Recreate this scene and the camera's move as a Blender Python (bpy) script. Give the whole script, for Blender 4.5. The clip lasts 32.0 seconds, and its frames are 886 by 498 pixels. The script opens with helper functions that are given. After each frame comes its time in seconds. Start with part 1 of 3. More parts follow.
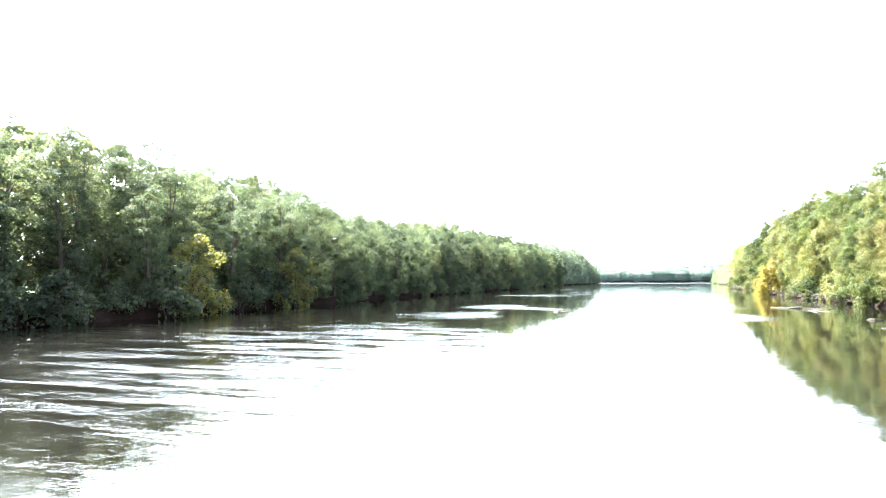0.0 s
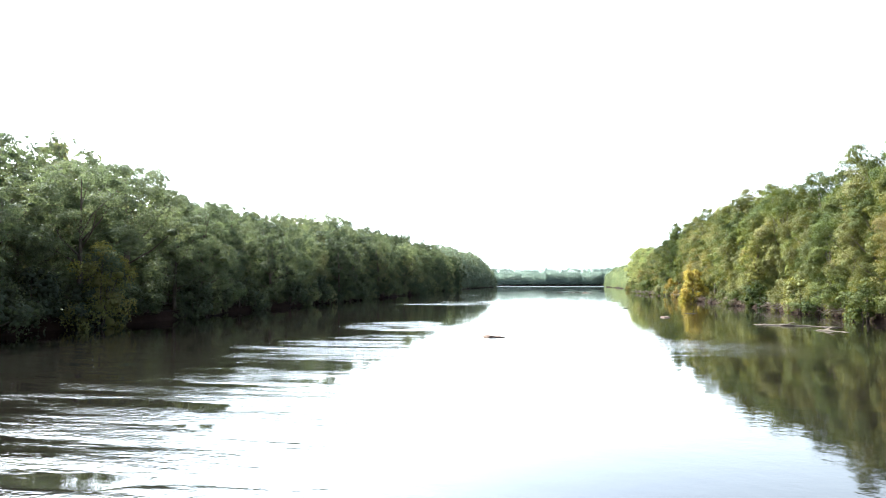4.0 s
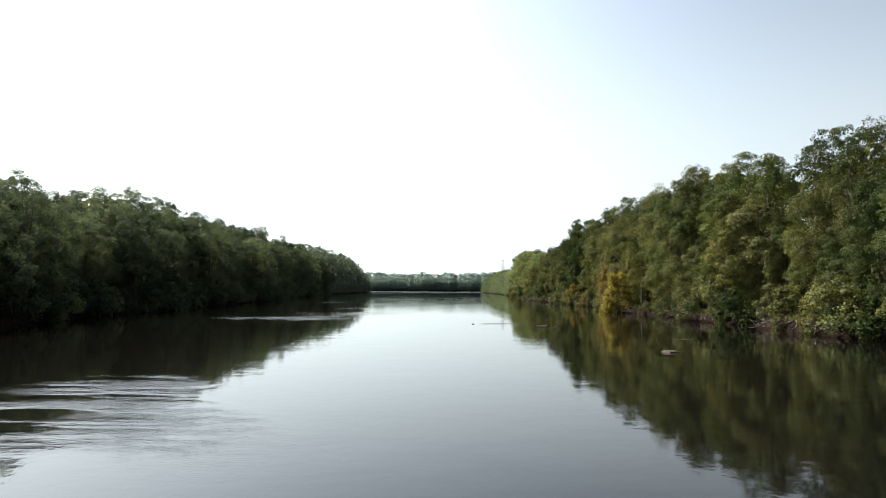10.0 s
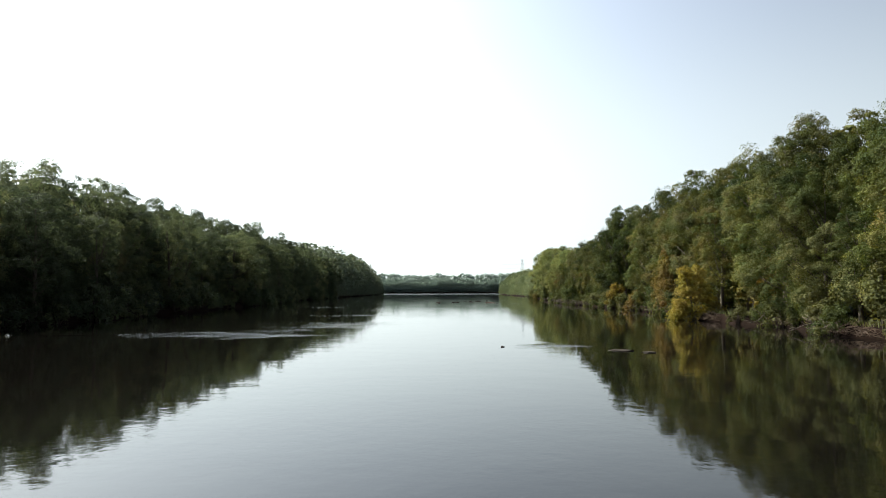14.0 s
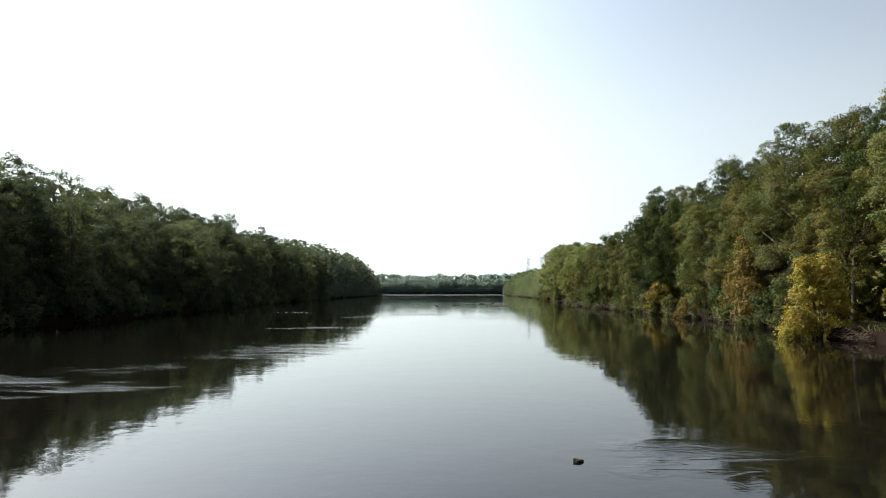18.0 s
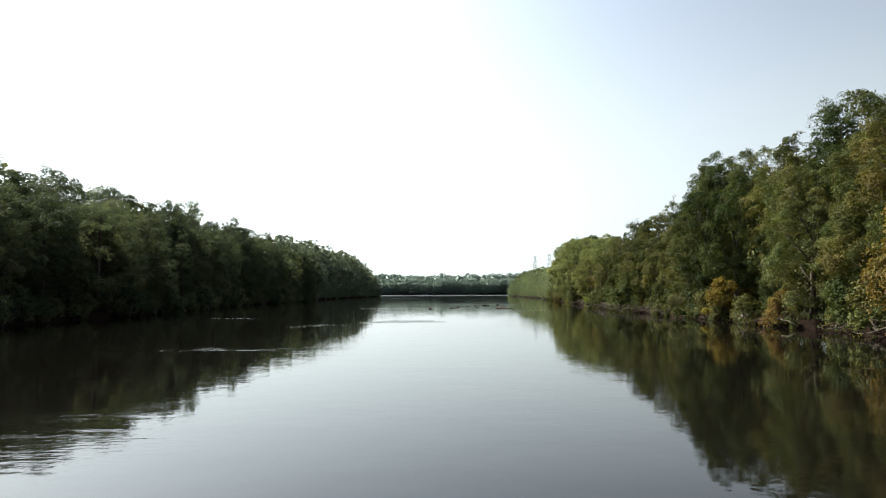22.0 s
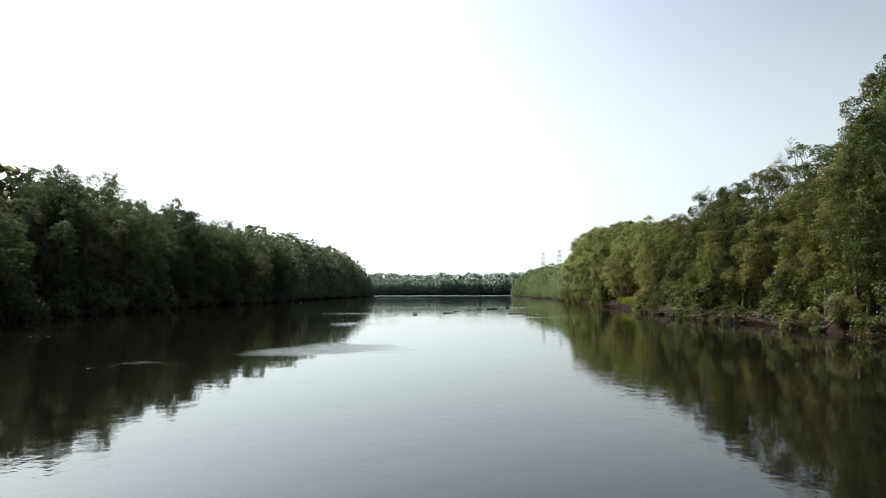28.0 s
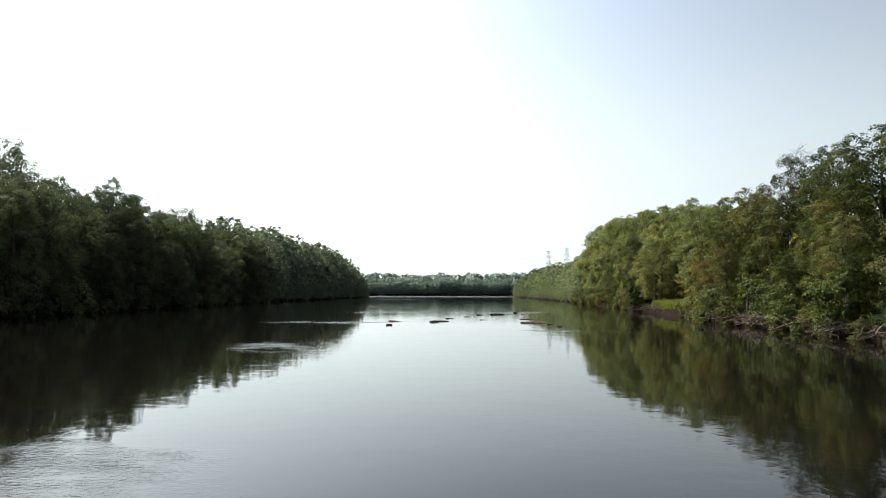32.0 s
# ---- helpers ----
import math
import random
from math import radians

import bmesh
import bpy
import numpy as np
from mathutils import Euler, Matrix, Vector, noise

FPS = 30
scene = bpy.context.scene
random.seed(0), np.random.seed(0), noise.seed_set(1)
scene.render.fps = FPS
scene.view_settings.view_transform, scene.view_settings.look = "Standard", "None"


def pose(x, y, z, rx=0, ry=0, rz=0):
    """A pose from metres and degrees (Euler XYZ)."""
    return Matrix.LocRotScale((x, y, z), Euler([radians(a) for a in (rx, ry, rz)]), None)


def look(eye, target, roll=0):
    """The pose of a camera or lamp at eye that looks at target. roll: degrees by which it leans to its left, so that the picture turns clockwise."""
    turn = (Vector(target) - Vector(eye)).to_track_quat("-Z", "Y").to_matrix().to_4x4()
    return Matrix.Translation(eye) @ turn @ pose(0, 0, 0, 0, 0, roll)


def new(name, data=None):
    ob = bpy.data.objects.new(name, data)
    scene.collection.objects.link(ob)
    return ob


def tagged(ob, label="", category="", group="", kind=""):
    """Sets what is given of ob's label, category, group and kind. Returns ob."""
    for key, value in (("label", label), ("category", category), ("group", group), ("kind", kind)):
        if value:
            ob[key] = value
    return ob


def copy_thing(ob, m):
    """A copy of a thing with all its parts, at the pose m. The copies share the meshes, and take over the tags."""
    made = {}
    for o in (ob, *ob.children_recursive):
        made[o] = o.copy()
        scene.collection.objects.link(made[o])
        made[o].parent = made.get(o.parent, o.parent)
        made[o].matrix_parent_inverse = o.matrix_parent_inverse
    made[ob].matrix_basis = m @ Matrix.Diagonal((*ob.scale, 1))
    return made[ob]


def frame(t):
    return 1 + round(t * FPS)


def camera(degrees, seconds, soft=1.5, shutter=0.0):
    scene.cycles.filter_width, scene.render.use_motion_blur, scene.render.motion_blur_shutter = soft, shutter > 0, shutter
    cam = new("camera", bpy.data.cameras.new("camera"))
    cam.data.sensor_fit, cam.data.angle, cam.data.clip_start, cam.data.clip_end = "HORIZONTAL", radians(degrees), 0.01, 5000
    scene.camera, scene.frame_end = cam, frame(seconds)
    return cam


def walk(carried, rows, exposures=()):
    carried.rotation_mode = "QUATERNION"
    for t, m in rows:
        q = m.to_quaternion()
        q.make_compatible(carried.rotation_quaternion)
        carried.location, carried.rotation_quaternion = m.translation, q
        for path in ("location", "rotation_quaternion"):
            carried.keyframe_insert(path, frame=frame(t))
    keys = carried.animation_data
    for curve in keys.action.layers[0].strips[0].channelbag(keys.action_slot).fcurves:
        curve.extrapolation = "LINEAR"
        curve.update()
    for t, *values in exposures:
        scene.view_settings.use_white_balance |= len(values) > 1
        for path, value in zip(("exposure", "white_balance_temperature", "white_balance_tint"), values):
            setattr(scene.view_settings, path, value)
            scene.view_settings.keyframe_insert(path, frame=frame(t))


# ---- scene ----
# ---- camera ----
cam = camera(67.7, 32.0, soft=1.0)
# seconds, x, y, z, tilt, roll, heading
PATH = [
    (0.0, 5.12, -4.46, 4.26, 92.72, 0.11, 18.95),
    (0.1, 4.87, -3.80, 4.27, 92.71, 0.08, 18.40),
    (0.2, 4.61, -3.14, 4.29, 92.69, 0.05, 16.96),
    (0.3, 4.36, -2.48, 4.30, 92.68, 0.02, 14.25),
    (0.4, 4.10, -1.82, 4.32, 92.66, -0.01, 12.07),
    (0.5, 3.85, -1.17, 4.33, 92.65, -0.04, 10.45),
    (0.7, 3.37, 0.18, 4.37, 92.65, -0.05, 10.45),
    (1.0, 2.66, 2.20, 4.42, 92.65, -0.07, 10.26),
    (1.5, 1.57, 5.68, 4.52, 92.71, -0.02, 10.31),
    (2.0, 0.56, 9.29, 4.61, 92.81, 0.04, 10.36),
    (2.5, -0.38, 13.01, 4.71, 92.91, 0.10, 10.38),
    (3.0, -1.29, 16.80, 4.79, 92.98, 0.16, 10.37),
    (3.5, -2.15, 20.62, 4.86, 93.00, 0.22, 10.36),
    (4.0, -2.96, 24.44, 4.89, 92.96, 0.11, 9.87),
    (4.1, -3.11, 25.20, 4.89, 92.95, 0.02, 8.39),
    (4.2, -3.26, 25.96, 4.90, 92.93, -0.06, 6.28),
    (4.3, -3.41, 26.73, 4.90, 92.91, -0.15, 3.03),
    (4.4, -3.56, 27.49, 4.90, 92.90, -0.24, 0.36),
    (4.5, -3.71, 28.26, 4.90, 92.88, -0.33, -1.17),
    (4.6, -3.83, 29.01, 4.90, 92.90, -0.34, -1.17),
    (6.5, -6.10, 43.45, 4.89, 93.17, -0.49, -1.20),
    (7.0, -6.46, 47.26, 4.89, 93.21, -0.48, -1.23),
    (7.5, -6.67, 51.20, 4.89, 93.26, -0.47, -1.20),
    (8.0, -6.75, 55.28, 4.88, 93.31, -0.44, -1.17),
    (8.5, -6.74, 59.40, 4.87, 93.33, -0.41, -1.16),
    (9.0, -6.65, 63.51, 4.84, 93.34, -0.40, -1.11),
    (9.5, -6.47, 67.64, 4.80, 93.36, -0.37, -1.05),
    (10.0, -6.23, 71.89, 4.74, 93.42, -0.30, -0.96),
    (10.5, -5.97, 76.24, 4.68, 93.48, -0.18, -0.87),
    (10.9, -5.79, 79.76, 4.63, 93.51, -0.08, 0.26),
    (11.0, -5.74, 80.64, 4.62, 93.52, -0.06, 0.26),
    (11.5, -5.55, 85.04, 4.58, 93.54, 0.03, 0.29),
    (12.0, -5.40, 89.42, 4.56, 93.58, 0.08, 0.37),
    (12.5, -5.30, 93.75, 4.55, 93.60, 0.11, 0.40),
    (13.0, -5.23, 98.01, 4.56, 93.59, 0.11, 0.45),
    (13.5, -5.17, 102.21, 4.58, 93.58, 0.09, 0.45),
    (14.0, -5.09, 106.38, 4.60, 93.58, 0.06, 0.49),
    (14.5, -4.99, 110.60, 4.63, 93.60, 0.02, 0.55),
    (16.5, -4.48, 128.40, 4.72, 93.62, 0.05, 0.65),
    (17.0, -4.41, 132.87, 4.74, 93.64, 0.06, 0.67),
    (17.5, -4.35, 137.27, 4.77, 93.64, 0.06, 0.67),
    (18.0, -4.25, 141.62, 4.78, 93.63, 0.04, 0.70),
    (18.5, -4.08, 145.97, 4.79, 93.63, 0.04, 0.75),
    (19.0, -3.83, 150.36, 4.78, 93.63, 0.07, 0.78),
    (19.5, -3.52, 154.74, 4.75, 93.64, 0.10, 0.86),
    (20.0, -3.20, 159.09, 4.71, 93.65, 0.13, 0.94),
    (20.5, -2.89, 163.45, 4.66, 93.67, 0.15, 0.99),
    (21.0, -2.62, 167.81, 4.59, 93.68, 0.17, 1.05),
    (21.5, -2.40, 172.20, 4.52, 93.69, 0.18, 1.06),
    (22.0, -2.28, 176.62, 4.44, 93.69, 0.19, 1.06),
    (22.5, -2.22, 181.04, 4.35, 93.69, 0.19, 1.10),
    (23.0, -2.18, 185.39, 4.27, 93.72, 0.20, 1.07),
    (23.5, -2.12, 189.63, 4.19, 93.74, 0.22, 1.11),
    (24.0, -2.03, 193.79, 4.12, 93.75, 0.22, 1.11),
    (24.5, -1.92, 197.93, 4.07, 93.76, 0.23, 1.11),
    (25.0, -1.80, 202.07, 4.04, 93.76, 0.23, 1.16),
    (25.5, -1.66, 206.22, 4.02, 93.76, 0.22, 1.18),
    (26.0, -1.51, 210.38, 4.02, 93.75, 0.20, 1.18),
    (26.5, -1.39, 214.53, 4.03, 93.74, 0.18, 1.18),
    (28.5, -1.25, 231.33, 4.09, 93.71, 0.09, 1.12),
    (29.0, -1.16, 235.58, 4.09, 93.72, 0.02, 1.11),
    (29.5, -1.02, 239.87, 4.09, 93.74, -0.04, 1.10),
    (30.0, -0.82, 244.21, 4.09, 93.75, -0.07, 1.10),
    (30.5, -0.62, 248.58, 4.08, 93.76, -0.08, 1.15),
    (31.0, -0.43, 252.98, 4.07, 93.77, -0.09, 1.17),
    (31.5, -0.26, 257.40, 4.05, 93.78, -0.08, 1.18),
    (32.0, -0.14, 261.85, 4.04, 93.78, -0.05, 1.18),
]
# seconds, stops, kelvin, tint
EXPOSURES = [(0.0, 4.5, 5550, 4), (0.5, 3.95, 5550, 4), (1.0, 3.8, 5550, 4), (4.0, 3.2, 5650, 4), (4.5, 3.0, 5700, 4), (6.5, 2.35, 5900, 3), (7.0, 2.18, 5900, 3),
             (9.0, 1.57, 5950, 3), (11.0, 1.3, 6000, 3), (32.0, 1.25, 6050, 3)]
walk(cam, [(t, pose(*row)) for t, *row in PATH], EXPOSURES)

# ---- world and sun ----
SUN_HIGH, SUN_LEFT = radians(41), radians(53)
to_sun = Vector((-math.sin(SUN_LEFT) * math.cos(SUN_HIGH), math.cos(SUN_LEFT) * math.cos(SUN_HIGH), math.sin(SUN_HIGH)))
world = bpy.data.worlds.new("sky")
scene.world = world
world.use_nodes = True
wn = world.node_tree.nodes
sky = wn.new("ShaderNodeTexSky")
sky.sky_type = "NISHITA"
sky.sun_disc = False
sky.sun_elevation, sky.sun_rotation = SUN_HIGH, -SUN_LEFT
sky.air_density, sky.dust_density, sky.ozone_density = 1.0, 3.0, 1.0
wn["Background"].inputs["Strength"].default_value = 0.108
haze = wn.new("ShaderNodeHueSaturation")
haze.inputs["Saturation"].default_value = 0.50
haze.inputs["Hue"].default_value = 0.515
world.node_tree.links.new(sky.outputs["Color"], haze.inputs["Color"])
veil = wn.new("ShaderNodeMix")
veil.data_type = "RGBA"
# summer haze: thick towards the horizon, thin overhead
sight, high = wn.new("ShaderNodeTexCoord"), wn.new("ShaderNodeSeparateXYZ")
thick = wn.new("ShaderNodeMapRange")
thick.interpolation_type = "SMOOTHSTEP"
thick.inputs["From Min"].default_value, thick.inputs["From Max"].default_value = 0.02, 0.46
thick.inputs["To Min"].default_value, thick.inputs["To Max"].default_value = 0.80, 0.05
world.node_tree.links.new(sight.outputs["Generated"], high.inputs["Vector"])
world.node_tree.links.new(high.outputs["Z"], thick.inputs["Value"])
world.node_tree.links.new(thick.outputs["Result"], veil.inputs["Factor"])
veil.inputs[7].default_value = (6.9, 7.05, 6.85, 1)
world.node_tree.links.new(haze.outputs["Color"], veil.inputs[6])
# the bright hazy ring round the sun
ring, narrow, lift, glare = (wn.new("ShaderNodeVectorMath"), wn.new("ShaderNodeMath"), wn.new("ShaderNodeMath"), wn.new("ShaderNodeVectorMath"))
ring.operation, narrow.operation, lift.operation, glare.operation = "DOT_PRODUCT", "POWER", "MULTIPLY_ADD", "SCALE"
ring.inputs[1].default_value = to_sun
narrow.use_clamp = True
narrow.inputs[1].default_value = 1.75
lift.inputs[1].default_value, lift.inputs[2].default_value = 0.85, 0.51
world.node_tree.links.new(sight.outputs["Generated"], ring.inputs[0])
floor_zero = wn.new("ShaderNodeMath")
floor_zero.operation = "MAXIMUM"
floor_zero.inputs[1].default_value = 0.0
world.node_tree.links.new(ring.outputs["Value"], floor_zero.inputs[0])
world.node_tree.links.new(floor_zero.outputs["Value"], narrow.inputs[0])
world.node_tree.links.new(narrow.outputs["Value"], lift.inputs[0])
world.node_tree.links.new(veil.outputs[2], glare.inputs[0])
world.node_tree.links.new(lift.outputs["Value"], glare.inputs["Scale"])
world.node_tree.links.new(glare.outputs["Vector"], wn["Background"].inputs["Color"])
sun = new("sun", bpy.data.lights.new("sun", "SUN"))
sun.data.energy, sun.data.angle, sun.data.color = 5.0, radians(0.6), (1.0, 0.935, 0.81)
sun.matrix_world = look((0, 0, 200), Vector((0, 0, 200)) - to_sun)


# ---- materials ----
def material(name):
    m = bpy.data.materials.new(name)
    m.use_nodes = True
    return m, m.node_tree.nodes, m.node_tree.links, m.node_tree.nodes["Principled BSDF"]


def ramp(nodes, stops):
    node = nodes.new("ShaderNodeValToRGB")
    r = node.color_ramp
    while len(r.elements) < len(stops):
        r.elements.new(0.5)
    for e, (at, c) in zip(r.elements, stops):
        e.position, e.color = at, (*c, 1)
    return node


def leaf_material(name, stops, glow=0.24, through_leaf=(1.5, 1.35, 0.55, 1)):
    """Leaves: a tint per tree, a shade per leaf tuft, and light through the blade."""
    m, n, l, bsdf = material(name)
    info, geo = n.new("ShaderNodeObjectInfo"), n.new("ShaderNodeNewGeometry")
    tint = ramp(n, stops)
    patch, wide = n.new("ShaderNodeTexNoise"), n.new("ShaderNodeTexNoise")
    patch.inputs["Scale"].default_value, wide.inputs["Scale"].default_value = 0.35, 0.07
    co = n.new("ShaderNodeTexCoord")
    l.new(co.outputs["Object"], patch.inputs["Vector"])
    l.new(co.outputs["Object"], wide.inputs["Vector"])
    own, both = n.new("ShaderNodeMath"), n.new("ShaderNodeMath")
    own.operation, both.operation = "MULTIPLY_ADD", "MULTIPLY_ADD"
    own.inputs[1].default_value, own.inputs[2].default_value = 0.85, -0.75
    l.new(info.outputs["Random"], own.inputs[0])
    both.inputs[1].default_value = 1.6
    l.new(wide.outputs["Fac"], both.inputs[0])
    l.new(own.outputs["Value"], both.inputs[2])
    l.new(both.outputs["Value"], tint.inputs["Fac"])
    hsv = n.new("ShaderNodeHueSaturation")
    l.new(tint.outputs["Color"], hsv.inputs["Color"])
    spread = n.new("ShaderNodeMapRange")
    spread.inputs["To Min"].default_value, spread.inputs["To Max"].default_value = 0.80, 1.22
    l.new(geo.outputs["Random Per Island"], spread.inputs["Value"])
    tree, scatter, light = n.new("ShaderNodeMath"), n.new("ShaderNodeMath"), n.new("ShaderNodeMath")
    tree.operation, scatter.operation, light.operation = "MULTIPLY", "FRACT", "MULTIPLY_ADD"
    tree.inputs[1].default_value, light.inputs[1].default_value, light.inputs[2].default_value = 7.31, 0.55, 0.78
    l.new(info.outputs["Random"], tree.inputs[0])
    l.new(tree.outputs["Value"], scatter.inputs[0])
    l.new(scatter.outputs["Value"], light.inputs[0])
    shade = n.new("ShaderNodeMath")
    shade.operation = "MULTIPLY"
    l.new(spread.outputs["Result"], shade.inputs[0])
    l.new(light.outputs["Value"], shade.inputs[1])
    l.new(shade.outputs["Value"], hsv.inputs["Value"])
    hue = n.new("ShaderNodeMapRange")
    hue.inputs["From Min"].default_value, hue.inputs["From Max"].default_value = 0.3, 0.7
    hue.inputs["To Min"].default_value, hue.inputs["To Max"].default_value = 0.475, 0.515
    l.new(patch.outputs["Fac"], hue.inputs["Value"])
    l.new(hue.outputs["Result"], hsv.inputs["Hue"])
    l.new(hsv.outputs["Color"], bsdf.inputs["Base Color"])
    bsdf.inputs["Roughness"].default_value = 0.7
    bsdf.inputs["Specular IOR Level"].default_value = 0.06
    back = n.new("ShaderNodeBsdfTranslucent")
    warm = n.new("ShaderNodeMix")
    warm.data_type, warm.blend_type = "RGBA", "MULTIPLY"
    warm.inputs["Factor"].default_value = 1.0
    l.new(hsv.outputs["Color"], warm.inputs[6])
    warm.inputs[7].default_value = through_leaf
    l.new(warm.outputs[2], back.inputs["Color"])
    mix = n.new("ShaderNodeMixShader")
    mix.inputs["Fac"].default_value = glow
    l.new(bsdf.outputs["BSDF"], mix.inputs[1])
    l.new(back.outputs["BSDF"], mix.inputs[2])
    l.new(mix.outputs["Shader"], n["Material Output"].inputs["Surface"])
    return m


def rough_material(name, dark, light, scale, bump=0.3, rough=0.85, stretch=(1, 1, 1), fleck=None, gloss=0.12):
    """Bark, mud, stone: two scales of noise in colour and relief."""
    m, n, l, bsdf = material(name)
    co, mp = n.new("ShaderNodeTexCoord"), n.new("ShaderNodeMapping")
    mp.inputs["Scale"].default_value = stretch
    l.new(co.outputs["Object"], mp.inputs["Vector"])
    big, fine = n.new("ShaderNodeTexNoise"), n.new("ShaderNodeTexNoise")
    big.inputs["Scale"].default_value, fine.inputs["Scale"].default_value = scale * 0.22, scale
    big.inputs["Detail"].default_value = fine.inputs["Detail"].default_value = 6
    l.new(mp.outputs["Vector"], big.inputs["Vector"])
    l.new(mp.outputs["Vector"], fine.inputs["Vector"])
    add = n.new("ShaderNodeMath")
    add.operation = "MULTIPLY_ADD"
    add.inputs[1].default_value = 0.5
    l.new(fine.outputs["Fac"], add.inputs[0])
    half = n.new("ShaderNodeMath")
    half.operation = "MULTIPLY"
    half.inputs[1].default_value = 0.5
    l.new(big.outputs["Fac"], half.inputs[0])
    l.new(half.outputs["Value"], add.inputs[2])
    tone = ramp(n, [(0.32, dark), (0.68, light)] + ([(0.78, fleck)] if fleck else []))
    l.new(add.outputs["Value"], tone.inputs["Fac"])
    l.new(tone.outputs["Color"], bsdf.inputs["Base Color"])
    bsdf.inputs["Roughness"].default_value = rough
    bsdf.inputs["Specular IOR Level"].default_value = gloss
    b = n.new("ShaderNodeBump")
    b.inputs["Strength"].default_value, b.inputs["Distance"].default_value = bump, 0.1
    l.new(fine.outputs["Fac"], b.inputs["Height"])
    l.new(b.outputs["Normal"], bsdf.inputs["Normal"])
    return m


LEAF = leaf_material("leaf_green", [(0.0, (0.029, 0.041, 0.013)), (0.25, (0.050, 0.060, 0.019)), (0.45, (0.085, 0.084, 0.033)), (0.6, (0.044, 0.058, 0.018)),
                                    (0.8, (0.095, 0.094, 0.027)), (0.93, (0.104, 0.082, 0.026)), (1.0, (0.110, 0.070, 0.025))])
LEAF_LEFT = leaf_material("leaf_dark_green", [(0.0, (0.034, 0.043, 0.028)), (0.45, (0.050, 0.060, 0.036)), (0.75, (0.068, 0.078, 0.044)), (0.92, (0.082, 0.086, 0.048)), (1.0, (0.098, 0.092, 0.050))], 0.42, (1.6, 1.6, 1.05, 1))
LEAF_YELLOW = leaf_material("leaf_yellow", [(0.0, (0.140, 0.125, 0.026)), (0.5, (0.170, 0.140, 0.028)), (1.0, (0.190, 0.140, 0.028))], 0.3)
LEAF_RUST = leaf_material("leaf_rust", [(0.0, (0.082, 0.074, 0.022)), (0.5, (0.102, 0.080, 0.023)), (1.0, (0.116, 0.082, 0.024))], 0.25)
LEAF_PALE = leaf_material("leaf_grey_green", [(0.0, (0.075, 0.085, 0.040)), (1.0, (0.085, 0.092, 0.040))], 0.3)
# Far woods: aerial haze is put into the leaf colour as a pale blue.
LEAF_FAR = leaf_material("leaf_far_haze", [(0.0, (0.185, 0.228, 0.212)), (0.5, (0.208, 0.250, 0.230)), (1.0, (0.230, 0.258, 0.226))], 0.6, (1.2, 1.2, 1.0, 1))
# Distance haze mixed into the base colour: bluer, greyer leaves down the bank.
LEAF_DISTANT = leaf_material("leaf_distant_haze", [(0.0, (0.066, 0.084, 0.050)), (0.5, (0.080, 0.097, 0.056)), (1.0, (0.104, 0.112, 0.058))], 0.4, (1.3, 1.3, 0.9, 1))
# Mid-distance leaves made paler: haze and sunlit crowns are in the colour.
LEAF_MID = leaf_material("leaf_haze_paled", [(0.0, (0.070, 0.088, 0.036)), (0.35, (0.105, 0.120, 0.046)), (0.7, (0.140, 0.142, 0.050)), (1.0, (0.120, 0.112, 0.044))], 0.35, (1.3, 1.3, 0.8, 1))
# Left bank far off: leaf tone lifted and greyed to carry the haze.
LEAF_LEFT_FAR = leaf_material("leaf_left_haze", [(0.0, (0.075, 0.092, 0.066)), (0.5, (0.085, 0.105, 0.074)), (1.0, (0.100, 0.110, 0.074))], 0.3, (1.2, 1.2, 0.9, 1))
LEAF_OLIVE = leaf_material("leaf_pale_olive", [(0.0, (0.125, 0.130, 0.052)), (1.0, (0.155, 0.150, 0.056))], 0.45)
GRASS = leaf_material("grass_green", [(0.0, (0.080, 0.100, 0.026)), (1.0, (0.095, 0.110, 0.030))], 0.3)
BARK = rough_material("bark", (0.030, 0.023, 0.017), (0.095, 0.078, 0.058), 9, 0.6, 0.9, (1, 1, 0.18))
GREY_WOOD = rough_material("weathered_wood", (0.14, 0.125, 0.11), (0.30, 0.28, 0.25), 8, 0.4, 0.85, (1, 1, 0.3))
DEAD_WOOD = rough_material("dead_wood", (0.055, 0.042, 0.032), (0.15, 0.12, 0.092), 8, 0.5, 0.85, (1, 1, 0.3))
BRUSH = rough_material("brushwood", (0.035, 0.023, 0.016), (0.105, 0.072, 0.050), 6, 0.4, 0.9)
STONE = rough_material("river_stone", (0.040, 0.029, 0.024), (0.140, 0.106, 0.086), 6, 0.6, 0.9, gloss=0.0)
DARK_STONE = rough_material("wet_stone", (0.018, 0.015, 0.013), (0.060, 0.051, 0.043), 5, 0.6, 0.9, gloss=0.0)
# Near-black soil colour also carries the shade under the overhanging shrubs.
SOIL = rough_material("bank_soil", (0.007, 0.0045, 0.0034), (0.015, 0.0092, 0.0067), 2.2, 0.5, 1.0, fleck=(0.024, 0.016, 0.011), gloss=0.02)
n, l, bsdf = SOIL.node_tree.nodes, SOIL.node_tree.links, SOIL.node_tree.nodes["Principled BSDF"]
bare = bsdf.inputs["Base Color"].links[0].from_socket
place, litter, up = n.new("ShaderNodeTexCoord"), n.new("ShaderNodeTexNoise"), n.new("ShaderNodeSeparateXYZ")
litter.inputs["Scale"].default_value, litter.inputs["Detail"].default_value = 0.5, 8
l.new(place.outputs["Object"], litter.inputs["Vector"])
l.new(place.outputs["Object"], up.inputs["Vector"])
herbs = ramp(n, [(0.3, (0.016, 0.014, 0.008)), (0.5, (0.022, 0.030, 0.010)), (0.7, (0.035, 0.046, 0.014))])
l.new(litter.outputs["Fac"], herbs.inputs["Fac"])
